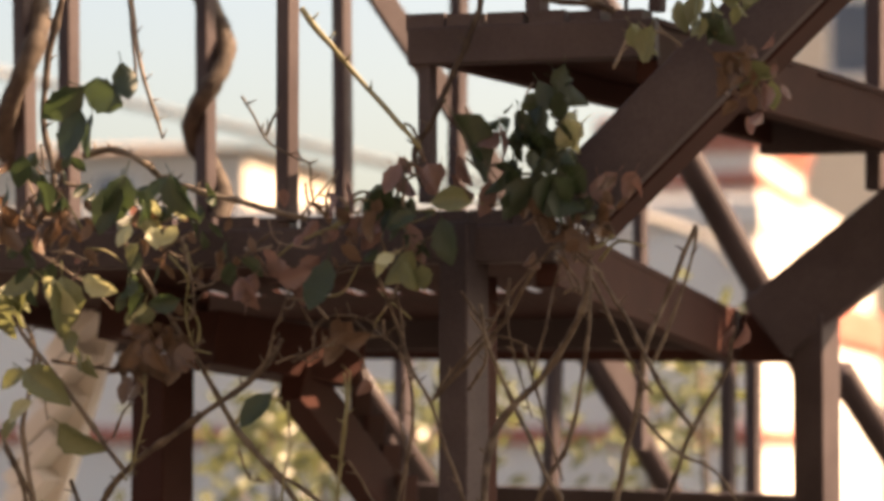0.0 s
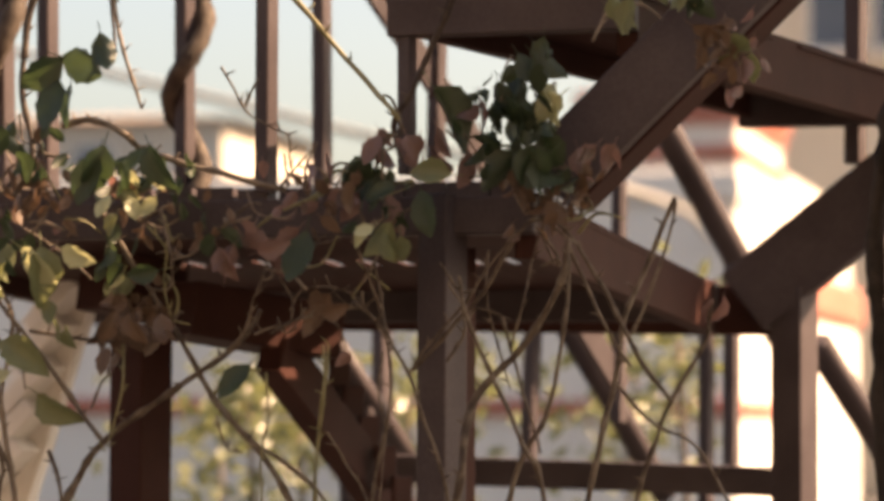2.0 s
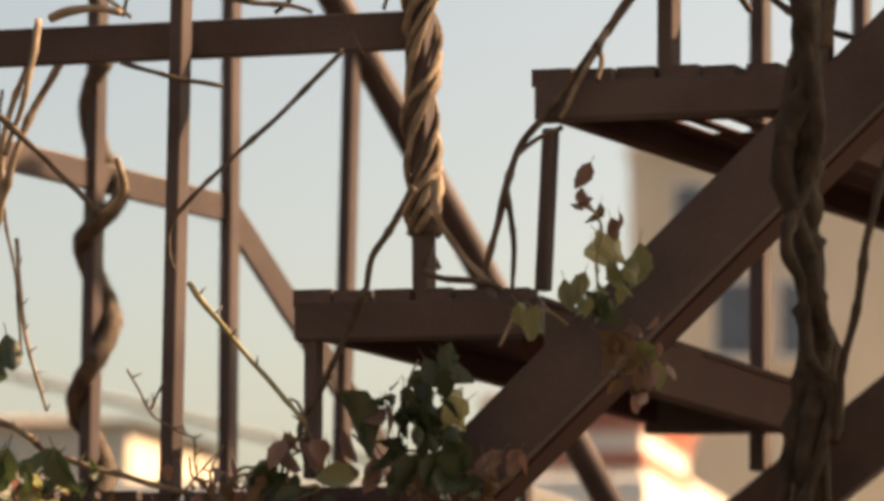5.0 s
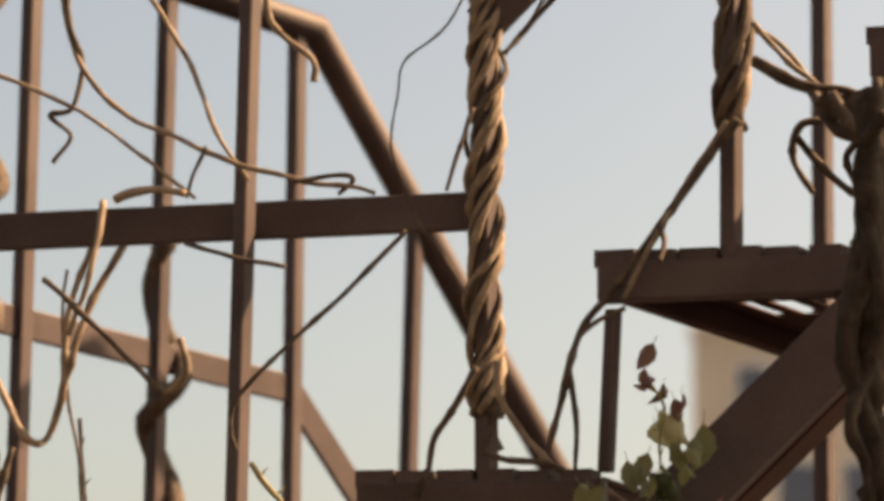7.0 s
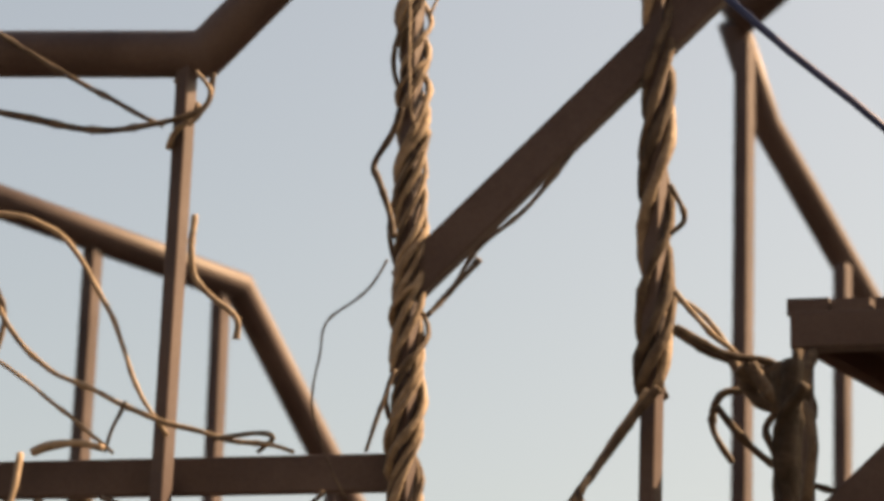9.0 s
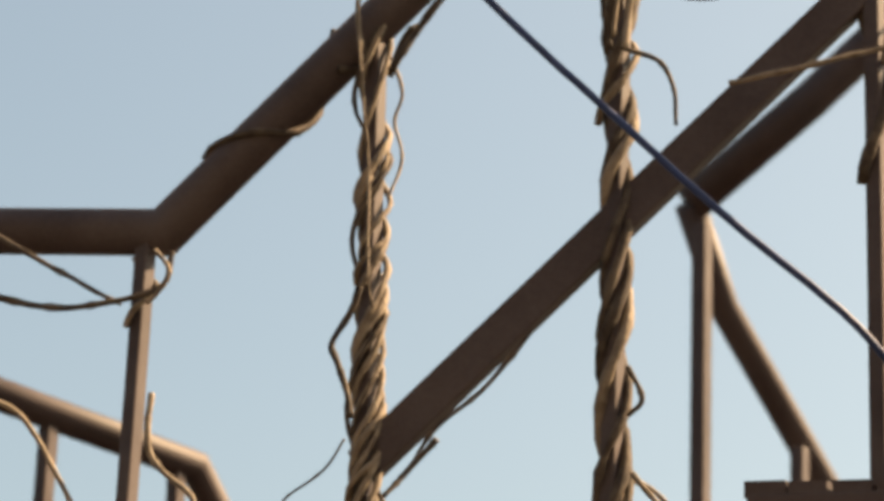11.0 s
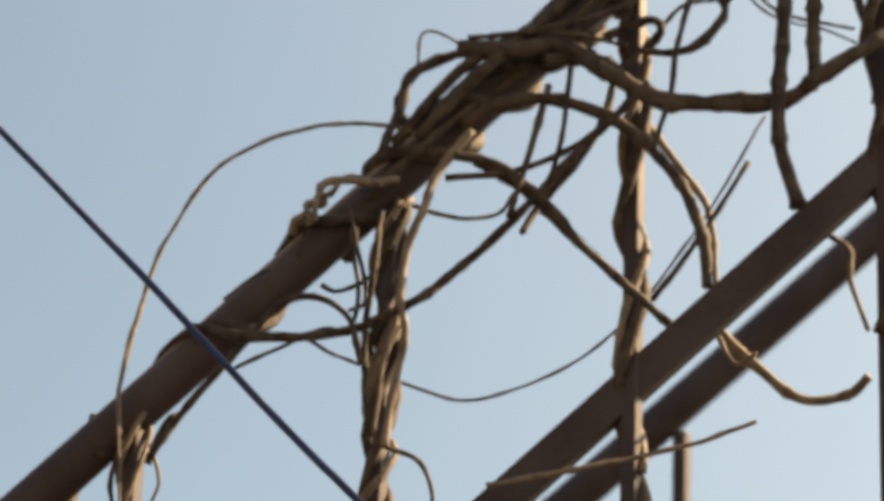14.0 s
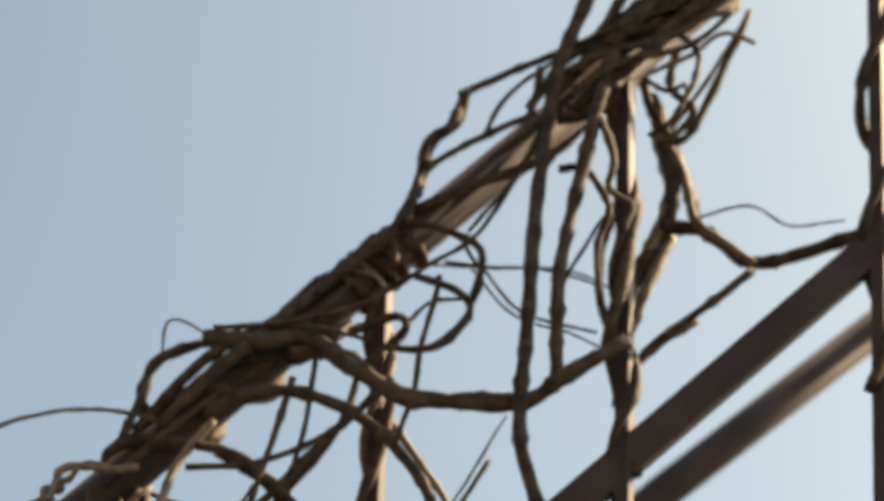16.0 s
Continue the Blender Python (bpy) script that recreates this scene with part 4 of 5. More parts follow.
cane([(-0.717, 2.482, 1.663), (-0.722, 2.483, 1.632), (-0.713, 2.470, 1.586), (-0.715, 2.465, 1.520), (-0.720, 2.469, 1.407)], 0.0009, CANE)
cane([(-1.082, 2.466, 1.707), (-1.073, 2.473, 1.675), (-1.058, 2.453, 1.627)], 0.0012, CANE)
cane([(-1.058, 2.470, 1.681), (-1.021, 2.464, 1.675), (-0.968, 2.451, 1.672)], 0.0012, CANE)
cane([(-0.832, 2.451, 1.677), (-0.814, 2.454, 1.684), (-0.798, 2.452, 1.679), (-0.782, 2.447, 1.701)], 0.0012, CANE)
cane([(-0.792, 2.437, 1.679), (-0.794, 2.443, 1.709), (-0.804, 2.440, 1.729)], 0.0009, CANE)
cane([(-0.879, 2.460, 1.650), (-0.849, 2.468, 1.677), (-0.837, 2.463, 1.710), (-0.830, 2.458, 1.720), (-0.823, 2.471, 1.757)], 0.0015, CANE)
cane([(-0.821, 2.455, 1.642), (-0.815, 2.443, 1.601), (-0.818, 2.434, 1.571), (-0.823, 2.450, 1.519), (-0.818, 2.435, 1.408)], 0.0012, CANE_GREEN)
cane([(-0.998, 2.466, 1.609), (-0.986, 2.462, 1.633), (-0.978, 2.469, 1.643)], 0.0012, CANE)
cane([(-1.113, 2.479, 1.601), (-1.095, 2.466, 1.580), (-1.087, 2.472, 1.553), (-1.095, 2.479, 1.521), (-1.092, 2.465, 1.405)], 0.0023, CANE)
cane([(-1.056, 2.507, 1.569), (-1.041, 2.496, 1.542), (-1.038, 2.495, 1.516), (-1.038, 2.507, 1.398)], 0.0021, CANE)
cane([(-0.867, 2.449, 1.604), (-0.858, 2.455, 1.575), (-0.844, 2.462, 1.569)], 0.0012, CANE)
cane([(-0.770, 2.464, 1.668), (-0.763, 2.449, 1.622), (-0.777, 2.470, 1.570), (-0.770, 2.450, 1.520), (-0.769, 2.450, 1.408)], 0.0012, CANE_GREEN)
cane([(-0.757, 2.440, 1.588), (-0.744, 2.453, 1.560), (-0.718, 2.439, 1.520), (-0.696, 2.450, 1.409)], 0.0012, CANE)
cane([(-0.766, 2.448, 1.693), (-0.755, 2.463, 1.684), (-0.744, 2.453, 1.663)], 0.0009, CANE)
cane([(-0.963, 2.458, 1.669), (-0.955, 2.442, 1.643), (-0.961, 2.444, 1.611), (-0.975, 2.457, 1.580), (-0.973, 2.439, 1.570)], 0.0012, CANE_GREEN)
cane([(-1.082, 2.496, 1.781), (-1.048, 2.498, 1.762), (-1.012, 2.498, 1.732)], 0.0015, CANE)
cane([(-0.938, 2.453, 1.779), (-0.917, 2.447, 1.757), (-0.923, 2.457, 1.726), (-0.913, 2.453, 1.695)], 0.0012, CANE_GREEN)
cane([(-0.925, 2.460, 1.790), (-0.918, 2.464, 1.763)], 0.0012, CANE_GREEN)
cane([(-1.070, 2.459, 1.888), (-1.067, 2.461, 1.862), (-1.042, 2.442, 1.854), (-1.066, 2.453, 1.818)], 0.0012, CANE)
cane([(-0.590, 2.450, 1.662), (-0.576, 2.435, 1.701), (-0.569, 2.449, 1.742), (-0.561, 2.445, 1.772)], 0.0012, CANE)
cane([(-0.603, 2.472, 1.693), (-0.586, 2.487, 1.622), (-0.570, 2.486, 1.571)], 0.0015, CANE)
cane([(-0.620, 2.487, 1.755), (-0.621, 2.479, 1.714), (-0.612, 2.484, 1.673), (-0.599, 2.488, 1.627)], 0.0012, CANE)
cane([(-0.693, 2.493, 1.647), (-0.656, 2.476, 1.679), (-0.619, 2.474, 1.720), (-0.587, 2.473, 1.771), (-0.565, 2.491, 1.797)], 0.0021, CANE)
cane([(-0.546, 2.451, 1.439), (-0.562, 2.452, 1.548), (-0.572, 2.440, 1.573), (-0.605, 2.459, 1.633), (-0.631, 2.458, 1.689), (-0.640, 2.455, 1.729)], 0.0023, CANE)
cane([(-0.652, 2.452, 1.437), (-0.633, 2.437, 1.548), (-0.625, 2.458, 1.618), (-0.584, 2.461, 1.663), (-0.544, 2.442, 1.718), (-0.535, 2.439, 1.762)], 0.0038, CANE)
cane([(-0.543, 2.488, 1.447), (-0.520, 2.483, 1.558), (-0.503, 2.493, 1.638), (-0.492, 2.490, 1.699), (-0.474, 2.500, 1.745), (-0.449, 2.492, 1.800)], 0.0030, CANE)
cane([(-0.501, 2.452, 1.440), (-0.471, 2.456, 1.549), (-0.446, 2.457, 1.618), (-0.415, 2.456, 1.667), (-0.409, 2.447, 1.697)], 0.0023, CANE)
cane([(-0.445, 2.453, 1.618), (-0.475, 2.455, 1.658), (-0.506, 2.457, 1.718), (-0.532, 2.458, 1.759), (-0.552, 2.455, 1.779)], 0.0023, CANE)
cane([(-0.495, 2.452, 1.633), (-0.459, 2.446, 1.598), (-0.413, 2.440, 1.569), (-0.361, 2.443, 1.462)], 0.0017, CANE)
cane([(-0.622, 2.489, 1.445), (-0.593, 2.497, 1.557), (-0.564, 2.485, 1.608), (-0.547, 2.479, 1.689), (-0.544, 2.491, 1.751)], 0.0024, CANE)
cane([(-1.070, 2.491, 1.421), (-1.026, 2.498, 1.538), (-0.984, 2.490, 1.586), (-0.899, 2.488, 1.642), (-0.859, 2.501, 1.676), (-0.846, 2.511, 1.703)], 0.0036, CANE)
cane([(-0.760, 2.487, 1.443), (-0.825, 2.483, 1.556), (-0.881, 2.485, 1.618), (-0.925, 2.498, 1.682), (-0.956, 2.501, 1.725), (-1.005, 2.495, 1.803)], 0.0030, CANE)
cane([(-0.879, 2.464, 1.623), (-0.838, 2.456, 1.582), (-0.774, 2.462, 1.536), (-0.697, 2.462, 1.425)], 0.0023, CANE)
cane([(-0.978, 2.441, 1.581), (-1.026, 2.452, 1.639), (-1.068, 2.444, 1.692), (-1.096, 2.455, 1.724)], 0.0026, CANE)
cane([(-0.780, 2.471, 1.433), (-0.782, 2.484, 1.546), (-0.778, 2.482, 1.597), (-0.770, 2.471, 1.639), (-0.770, 2.480, 1.670)], 0.0018, CANE_GREEN)
cane([(-0.737, 2.472, 1.434), (-0.719, 2.465, 1.547), (-0.702, 2.451, 1.618), (-0.708, 2.462, 1.674), (-0.721, 2.461, 1.741)], 0.0018, CANE)
cane([(-1.059, 2.463, 1.682), (-1.019, 2.477, 1.676), (-0.964, 2.467, 1.668)], 0.0015, CANE)
cane([(-0.477, 2.439, 1.677), (-0.451, 2.434, 1.736), (-0.439, 2.440, 1.793)], 0.0017, CANE)
cane([(-1.039, 2.492, 1.879), (-1.008, 2.487, 1.883), (-0.971, 2.478, 1.867), (-0.955, 2.496, 1.853), (-0.877, 2.483, 1.829), (-0.816, 2.492, 1.813)], 0.0036, BARK_SUNLIT)
cane([(-0.877, 2.481, 1.929), (-0.865, 2.481, 1.910), (-0.856, 2.494, 1.887), (-0.828, 2.486, 1.871), (-0.811, 2.483, 1.864), (-0.810, 2.486, 1.838), (-0.805, 2.495, 1.818)], 0.0012, CANE)
cane([(-0.847, 2.461, 1.889), (-0.839, 2.461, 1.905), (-0.831, 2.454, 1.914)], 0.0015, CANE)
cane([(-0.991, 2.481, 2.057), (-0.984, 2.480, 1.992), (-0.973, 2.470, 1.952), (-0.965, 2.477, 1.921), (-0.957, 2.484, 1.892)], 0.0022, BARK_SUNLIT)
cane([(-0.804, 2.435, 2.002), (-0.779, 2.436, 1.972), (-0.751, 2.449, 1.937), (-0.692, 2.441, 1.871)], 0.0030, CANE_GREEN)
cane([(-0.649, 2.486, 2.001), (-0.678, 2.495, 1.940), (-0.693, 2.491, 1.904), (-0.714, 2.499, 1.874), (-0.708, 2.499, 1.842)], 0.0033, BARK)
cane([(-0.755, 2.467, 1.700), (-0.736, 2.475, 1.701), (-0.711, 2.462, 1.679)], 0.0015, CANE)
cane([(-0.816, 2.454, 1.680), (-0.790, 2.441, 1.689), (-0.772, 2.452, 1.695)], 0.0015, CANE)
cane([(-0.699, 2.455, 1.859), (-0.708, 2.451, 1.853), (-0.710, 2.449, 1.817)], 0.0017, CANE)
cane([(-0.659, 2.488, 1.654), (-0.642, 2.483, 1.680), (-0.646, 2.487, 1.705)], 0.0015, CANE)
cane([(-0.927, 2.455, 1.796), (-0.912, 2.445, 1.753), (-0.911, 2.451, 1.722)], 0.0015, CANE)
cane([(-0.530, 2.449, 1.758), (-0.556, 2.449, 1.779), (-0.570, 2.456, 1.789)], 0.0015, CANE)
cane([(-0.541, 2.465, 1.759), (-0.524, 2.471, 1.719), (-0.502, 2.459, 1.678), (-0.482, 2.463, 1.648)], 0.0018, CANE)
cane([(-0.873, 2.461, 1.623), (-0.857, 2.464, 1.644), (-0.830, 2.465, 1.646)], 0.0018, CANE_GREEN)
cane([(-1.070, 2.487, 1.427), (-1.094, 2.508, 1.543), (-1.104, 2.502, 1.618), (-1.095, 2.506, 1.694), (-1.113, 2.504, 1.726)], 0.0027, BARK_SUNLIT)
cane([(-1.115, 2.473, 1.618), (-1.098, 2.476, 1.581), (-1.086, 2.489, 1.543), (-1.061, 2.484, 1.427)], 0.0021, BARK_SUNLIT)
cane([(-0.434, 2.454, 2.065), (-0.423, 2.454, 2.044), (-0.429, 2.459, 2.009), (-0.423, 2.450, 1.967)], 0.0015, CANE_GREEN)
cane([(-0.524, 2.492, 1.944), (-0.509, 2.497, 1.976), (-0.481, 2.489, 1.976), (-0.460, 2.488, 1.963)], 0.0015, BARK_SUNLIT)
cane([(-1.059, 2.479, 2.032), (-1.072, 2.477, 1.967), (-1.075, 2.473, 1.918), (-1.060, 2.467, 1.847), (-1.080, 2.468, 1.810)], 0.0035, BARK)


def leaf_mesh(name, mat, fold, curl):
    """A pointed oval leaf, folded on its rib and curled along it, 1 long, with a stalk."""
    verts, faces = [], []
    rows, cols = 9, 5
    for i in range(rows):
        t = i / (rows - 1)
        half = 0.34 * math.sin(math.pi * min(1, t * 0.97 + 0.015)) ** 0.75 * (1 - 0.25 * t)
        half *= 1 + 0.07 * (-1) ** i
        for j in range(cols):
            u = j / (cols - 1) * 2 - 1
            verts.append((u * half, t, fold * abs(u) * half - curl * t * t + 0.02 * math.sin(9 * t + 3 * u)))
    for i in range(rows - 1):
        for j in range(cols - 1):
            a = i * cols + j
            faces.append((a, a + 1, a + cols + 1, a + cols))
    k = len(verts)
    for p in ((-0.015, 0.02, 0), (0.015, 0.02, 0), (0.012, -0.3, 0.06), (-0.012, -0.3, 0.06), (0, 0.02, -0.02), (0, -0.3, 0.04)):
        verts.append(p)
    faces += [(k, k + 1, k + 2, k + 3), (k + 1, k + 4, k + 5, k + 2), (k + 4, k, k + 3, k + 5)]
    me = mesh_from(name, verts, faces, mat, True)
    return me


LEAVES = {key: [leaf_mesh("leaf", m, f, c) for f, c in ((0.25, 0.1), (0.5, 0.3), (0.15, -0.15), (0.9, 0.5))] for key, m in
          (("D", LEAF_DARK), ("L", LEAF_LIGHT), ("K", LEAF_PINK), ("R", LEAF_RUST), ("P", LEAF_PALE), ("Y", LEAF_RUST))}
rnd_leaf = random.Random(11)


def leaves(centre, count, spread, size, kind):
    """A few leaves near a place, hanging mostly downwards, turned at random; the withered pink ones are sparser."""
    for _ in range(math.ceil(count * 0.6) if kind == "K" else count):
        c = Vector(centre) + Vector((rnd_leaf.uniform(-1, 1), rnd_leaf.uniform(-0.6, 0.6), rnd_leaf.uniform(-1, 1))) * spread
        ob = under("leaf", rnd_leaf.choice(LEAVES[kind]), rose)
        sz = size * rnd_leaf.uniform(0.8, 1.15)
        turn = Euler((rnd_leaf.uniform(-2.3, -0.5), rnd_leaf.uniform(-0.9, 0.9), rnd_leaf.uniform(-1.3, 1.3))).to_matrix().to_4x4()
        ob.matrix_local = Matrix.Translation(c) @ turn @ Matrix.Diagonal((sz, sz, sz, 1)) @ Matrix.Translation((0, -0.5, 0))



def twigs(centre, count, spread):
    # short bare side shoots
    for _ in range(count):
        c = Vector(centre) + Vector((rnd_leaf.uniform(-1, 1), rnd_leaf.uniform(-0.6, 0.6), rnd_leaf.uniform(-1, 1))) * spread
        d = Vector((rnd_leaf.uniform(-1, 1), rnd_leaf.uniform(-0.4, 0.4), rnd_leaf.uniform(-0.3, 1))).normalized() * rnd_leaf.uniform(0.02, 0.05)
        e = Vector((rnd_leaf.uniform(-1, 1), 0, rnd_leaf.uniform(-1, 1))) * 0.012
        v, f = sweep(smooth_path([c, c + d * 0.5 + e, c + d], 5), rnd_leaf.uniform(0.0011, 0.0021), 5, 0.2, 0.6, 3, 0.3)
        under("twig", mesh_from("twig", v, f, rnd_leaf.choice((CANE, CANE, BARK_SUNLIT, CANE_GREEN)), True), rose)


twigs((-1.086, 2.480, 1.822), 7, 0.041)
twigs((-1.039, 2.480, 1.810), 7, 0.041)
twigs((-0.959, 2.480, 1.798), 6, 0.035)
twigs((-0.931, 2.480, 1.766), 4, 0.029)
twigs((-0.853, 2.480, 1.770), 5, 0.029)
twigs((-0.803, 2.480, 1.790), 6, 0.035)
twigs((-0.760, 2.480, 1.800), 8, 0.035)
twigs((-0.722, 2.480, 1.809), 8, 0.029)
twigs((-0.695, 2.480, 1.840), 4, 0.024)
twigs((-0.631, 2.480, 1.844), 5, 0.029)
twigs((-0.594, 2.480, 1.874), 6, 0.035)
twigs((-0.573, 2.480, 1.801), 7, 0.029)
twigs((-0.547, 2.480, 1.796), 6, 0.029)
twigs((-0.808, 2.480, 1.733), 4, 0.024)
twigs((-0.770, 2.480, 1.701), 4, 0.024)
twigs((-0.947, 2.480, 1.697), 6, 0.029)
twigs((-0.732, 2.480, 1.701), 4, 0.029)
twigs((-0.542, 2.480, 1.750), 4, 0.029)
twigs((-0.641, 2.480, 1.700), 3, 0.029)
leaves((-0.948, 2.464, 1.807), 6, 0.018, 0.025, 'P')
leaves((-0.975, 2.448, 1.817), 5, 0.018, 0.035, 'D')
leaves((-1.067, 2.437, 1.845), 6, 0.029, 0.029, 'D')
leaves((-1.085, 2.440, 1.808), 6, 0.024, 0.029, 'R')
leaves((-1.050, 2.465, 1.809), 6, 0.024, 0.025, 'R')
leaves((-0.900, 2.473, 1.791), 3, 0.012, 0.027, 'D')
leaves((-1.096, 2.480, 1.741), 3, 0.007, 0.040, 'L')
leaves((-0.959, 2.451, 1.754), 6, 0.024, 0.025, 'D')
leaves((-0.971, 2.469, 1.729), 3, 0.012, 0.025, 'L')
leaves((-0.947, 2.480, 1.687), 10, 0.021, 0.030, 'R')
leaves((-0.980, 2.465, 1.681), 5, 0.012, 0.030, 'R')
leaves((-0.982, 2.469, 1.655), 1, 0.006, 0.033, 'R')
leaves((-0.822, 2.470, 1.753), 5, 0.015, 0.030, 'K')
leaves((-0.858, 2.447, 1.742), 3, 0.008, 0.030, 'K')
leaves((-0.865, 2.451, 1.758), 3, 0.012, 0.025, 'D')
leaves((-0.848, 2.466, 1.779), 5, 0.012, 0.020, 'R')
leaves((-0.759, 2.443, 1.807), 8, 0.024, 0.030, 'K')
leaves((-0.735, 2.470, 1.817), 5, 0.013, 0.035, 'D')
leaves((-0.735, 2.434, 1.791), 5, 0.024, 0.025, 'R')
leaves((-0.726, 2.474, 1.851), 3, 0.007, 0.030, 'K')
leaves((-0.700, 2.450, 1.848), 5, 0.015, 0.022, 'K')
leaves((-0.680, 2.445, 1.849), 3, 0.009, 0.022, 'K')
leaves((-0.714, 2.456, 1.762), 1, 0.002, 0.039, 'L')
leaves((-0.687, 2.436, 1.753), 1, 0.002, 0.039, 'L')
leaves((-0.704, 2.476, 1.788), 1, 0.004, 0.046, 'K')
leaves((-0.644, 2.471, 1.838), 6, 0.015, 0.030, 'K')
leaves((-0.641, 2.457, 1.883), 1, 0.005, 0.052, 'D')
leaves((-0.624, 2.453, 1.872), 3, 0.009, 0.030, 'K')
leaves((-0.603, 2.475, 1.894), 5, 0.015, 0.035, 'D')
leaves((-0.564, 2.443, 1.917), 5, 0.015, 0.034, 'D')
leaves((-0.564, 2.463, 1.887), 3, 0.008, 0.040, 'P')
leaves((-0.583, 2.456, 1.861), 5, 0.018, 0.040, 'D')
leaves((-0.606, 2.454, 1.836), 3, 0.011, 0.040, 'D')
leaves((-0.574, 2.438, 1.828), 5, 0.015, 0.044, 'D')
leaves((-0.603, 2.465, 1.824), 1, 0.002, 0.029, 'Y')
leaves((-0.556, 2.452, 1.850), 3, 0.009, 0.035, 'D')
leaves((-0.571, 2.450, 1.799), 6, 0.018, 0.025, 'R')
leaves((-0.540, 2.447, 1.798), 8, 0.018, 0.025, 'R')
leaves((-0.518, 2.464, 1.825), 5, 0.018, 0.030, 'K')
leaves((-0.508, 2.466, 1.835), 3, 0.012, 0.025, 'K')
leaves((-0.405, 2.456, 1.697), 3, 0.009, 0.035, 'K')
leaves((-0.772, 2.450, 1.697), 3, 0.009, 0.030, 'R')
leaves((-0.744, 2.448, 1.656), 1, 0.002, 0.023, 'K')
leaves((-0.421, 2.473, 2.026), 5, 0.013, 0.030, 'P')
leaves((-0.404, 2.458, 2.000), 3, 0.007, 0.030, 'L')
leaves((-0.423, 2.452, 1.972), 5, 0.012, 0.032, 'D')
leaves((-0.452, 2.470, 1.991), 3, 0.006, 0.030, 'L')
leaves((-0.394, 2.475, 2.013), 1, 0.002, 0.039, 'L')
leaves((-0.488, 2.434, 1.961), 3, 0.006, 0.029, 'L')
leaves((-0.446, 2.479, 2.070), 3, 0.007, 0.022, 'K')
leaves((-0.429, 2.455, 2.060), 1, 0.005, 0.026, 'R')
leaves((-0.410, 2.465, 2.050), 3, 0.006, 0.022, 'K')
leaves((-0.444, 2.478, 2.096), 1, 0.002, 0.025, 'K')
leaves((-0.400, 2.467, 1.935), 8, 0.018, 0.030, 'R')
leaves((-0.391, 2.472, 1.918), 5, 0.018, 0.025, 'L')
leaves((-0.379, 2.460, 1.896), 5, 0.018, 0.022, 'K')
leaves((-0.976, 2.435, 1.939), 1, 0.002, 0.045, 'D')
leaves((-1.084, 2.476, 1.832), 13, 0.035, 0.017, 'R')
leaves((-1.106, 2.462, 1.725), 5, 0.024, 0.040, 'L')
leaves((-1.018, 2.445, 1.681), 3, 0.018, 0.030, 'L')
leaves((-1.038, 2.449, 1.797), 13, 0.035, 0.017, 'R')
leaves((-1.004, 2.479, 1.794), 11, 0.035, 0.016, 'K')
leaves((-0.944, 2.469, 1.786), 11, 0.035, 0.016, 'R')
leaves((-0.876, 2.466, 1.790), 8, 0.035, 0.015, 'R')
leaves((-0.800, 2.435, 1.797), 11, 0.035, 0.017, 'K')
leaves((-0.769, 2.458, 1.798), 13, 0.035, 0.017, 'R')
leaves((-0.723, 2.467, 1.803), 13, 0.029, 0.017, 'D')
leaves((-0.688, 2.456, 1.822), 8, 0.024, 0.016, 'K')
leaves((-0.614, 2.456, 1.856), 13, 0.035, 0.020, 'D')
leaves((-0.587, 2.473, 1.883), 13, 0.035, 0.021, 'D')
leaves((-0.560, 2.447, 1.834), 10, 0.029, 0.020, 'D')
leaves((-0.565, 2.444, 1.788), 13, 0.029, 0.017, 'R')
leaves((-0.537, 2.456, 1.809), 11, 0.029, 0.016, 'R')
leaves((-0.937, 2.453, 1.701), 13, 0.029, 0.018, 'R')
leaves((-0.960, 2.441, 1.691), 10, 0.029, 0.017, 'R')
leaves((-1.064, 2.432, 1.765), 10, 0.029, 0.020, 'D')
leaves((-1.033, 2.449, 1.845), 8, 0.024, 0.018, 'D')
leaves((-0.959, 2.478, 1.835), 8, 0.024, 0.020, 'D')
leaves((-0.911, 2.455, 1.822), 6, 0.018, 0.018, 'D')
leaves((-0.397, 2.447, 1.925), 13, 0.024, 0.017, 'R')
leaves((-0.379, 2.463, 1.937), 8, 0.024, 0.015, 'K')
leaves((-0.417, 2.446, 1.991), 8, 0.024, 0.018, 'L')

def leaf_between(stalk, tip, kind, roll):
    # one leaf from its stalk end to its tip, rolled about its rib
    a, b = Vector(stalk), Vector(tip)
    along = (b - a).normalized()
    side = along.cross(Vector((0, -1, 0))).normalized()
    out_ = side.cross(along)
    m = Matrix((side, along, out_)).transposed().to_4x4()
    ob = under("leaf", rnd_leaf.choice(LEAVES[kind]), rose)
    sz = (b - a).length
    ob.matrix_local = Matrix.Translation(a) @ m @ Matrix.Rotation(roll, 4, "Y") @ Matrix.Diagonal((sz * 1.05, sz, sz, 1))


leaf_between((-1.022, 2.445, 1.938), (-0.974, 2.437, 1.918), 'D', 0.2)
leaf_between((-1.018, 2.435, 1.935), (-1.055, 2.427, 1.905), 'D', -0.5)
leaf_between((-1.023, 2.435, 1.917), (-1.027, 2.427, 1.865), 'D', 0.3)
leaf_between((-1.008, 2.433, 1.910), (-1.012, 2.425, 1.869), 'D', 0.8)
leaf_between((-0.925, 2.423, 1.850), (-0.909, 2.415, 1.811), 'D', 0.3)
leaf_between((-0.931, 2.432, 1.849), (-0.951, 2.424, 1.829), 'D', 0.5)
leaf_between((-0.980, 2.432, 1.845), (-0.999, 2.424, 1.798), 'D', 0.2)
leaf_between((-0.974, 2.432, 1.852), (-0.985, 2.424, 1.806), 'D', -0.5)
leaf_between((-1.070, 2.451, 1.761), (-1.099, 2.443, 1.741), 'L', 0.3)
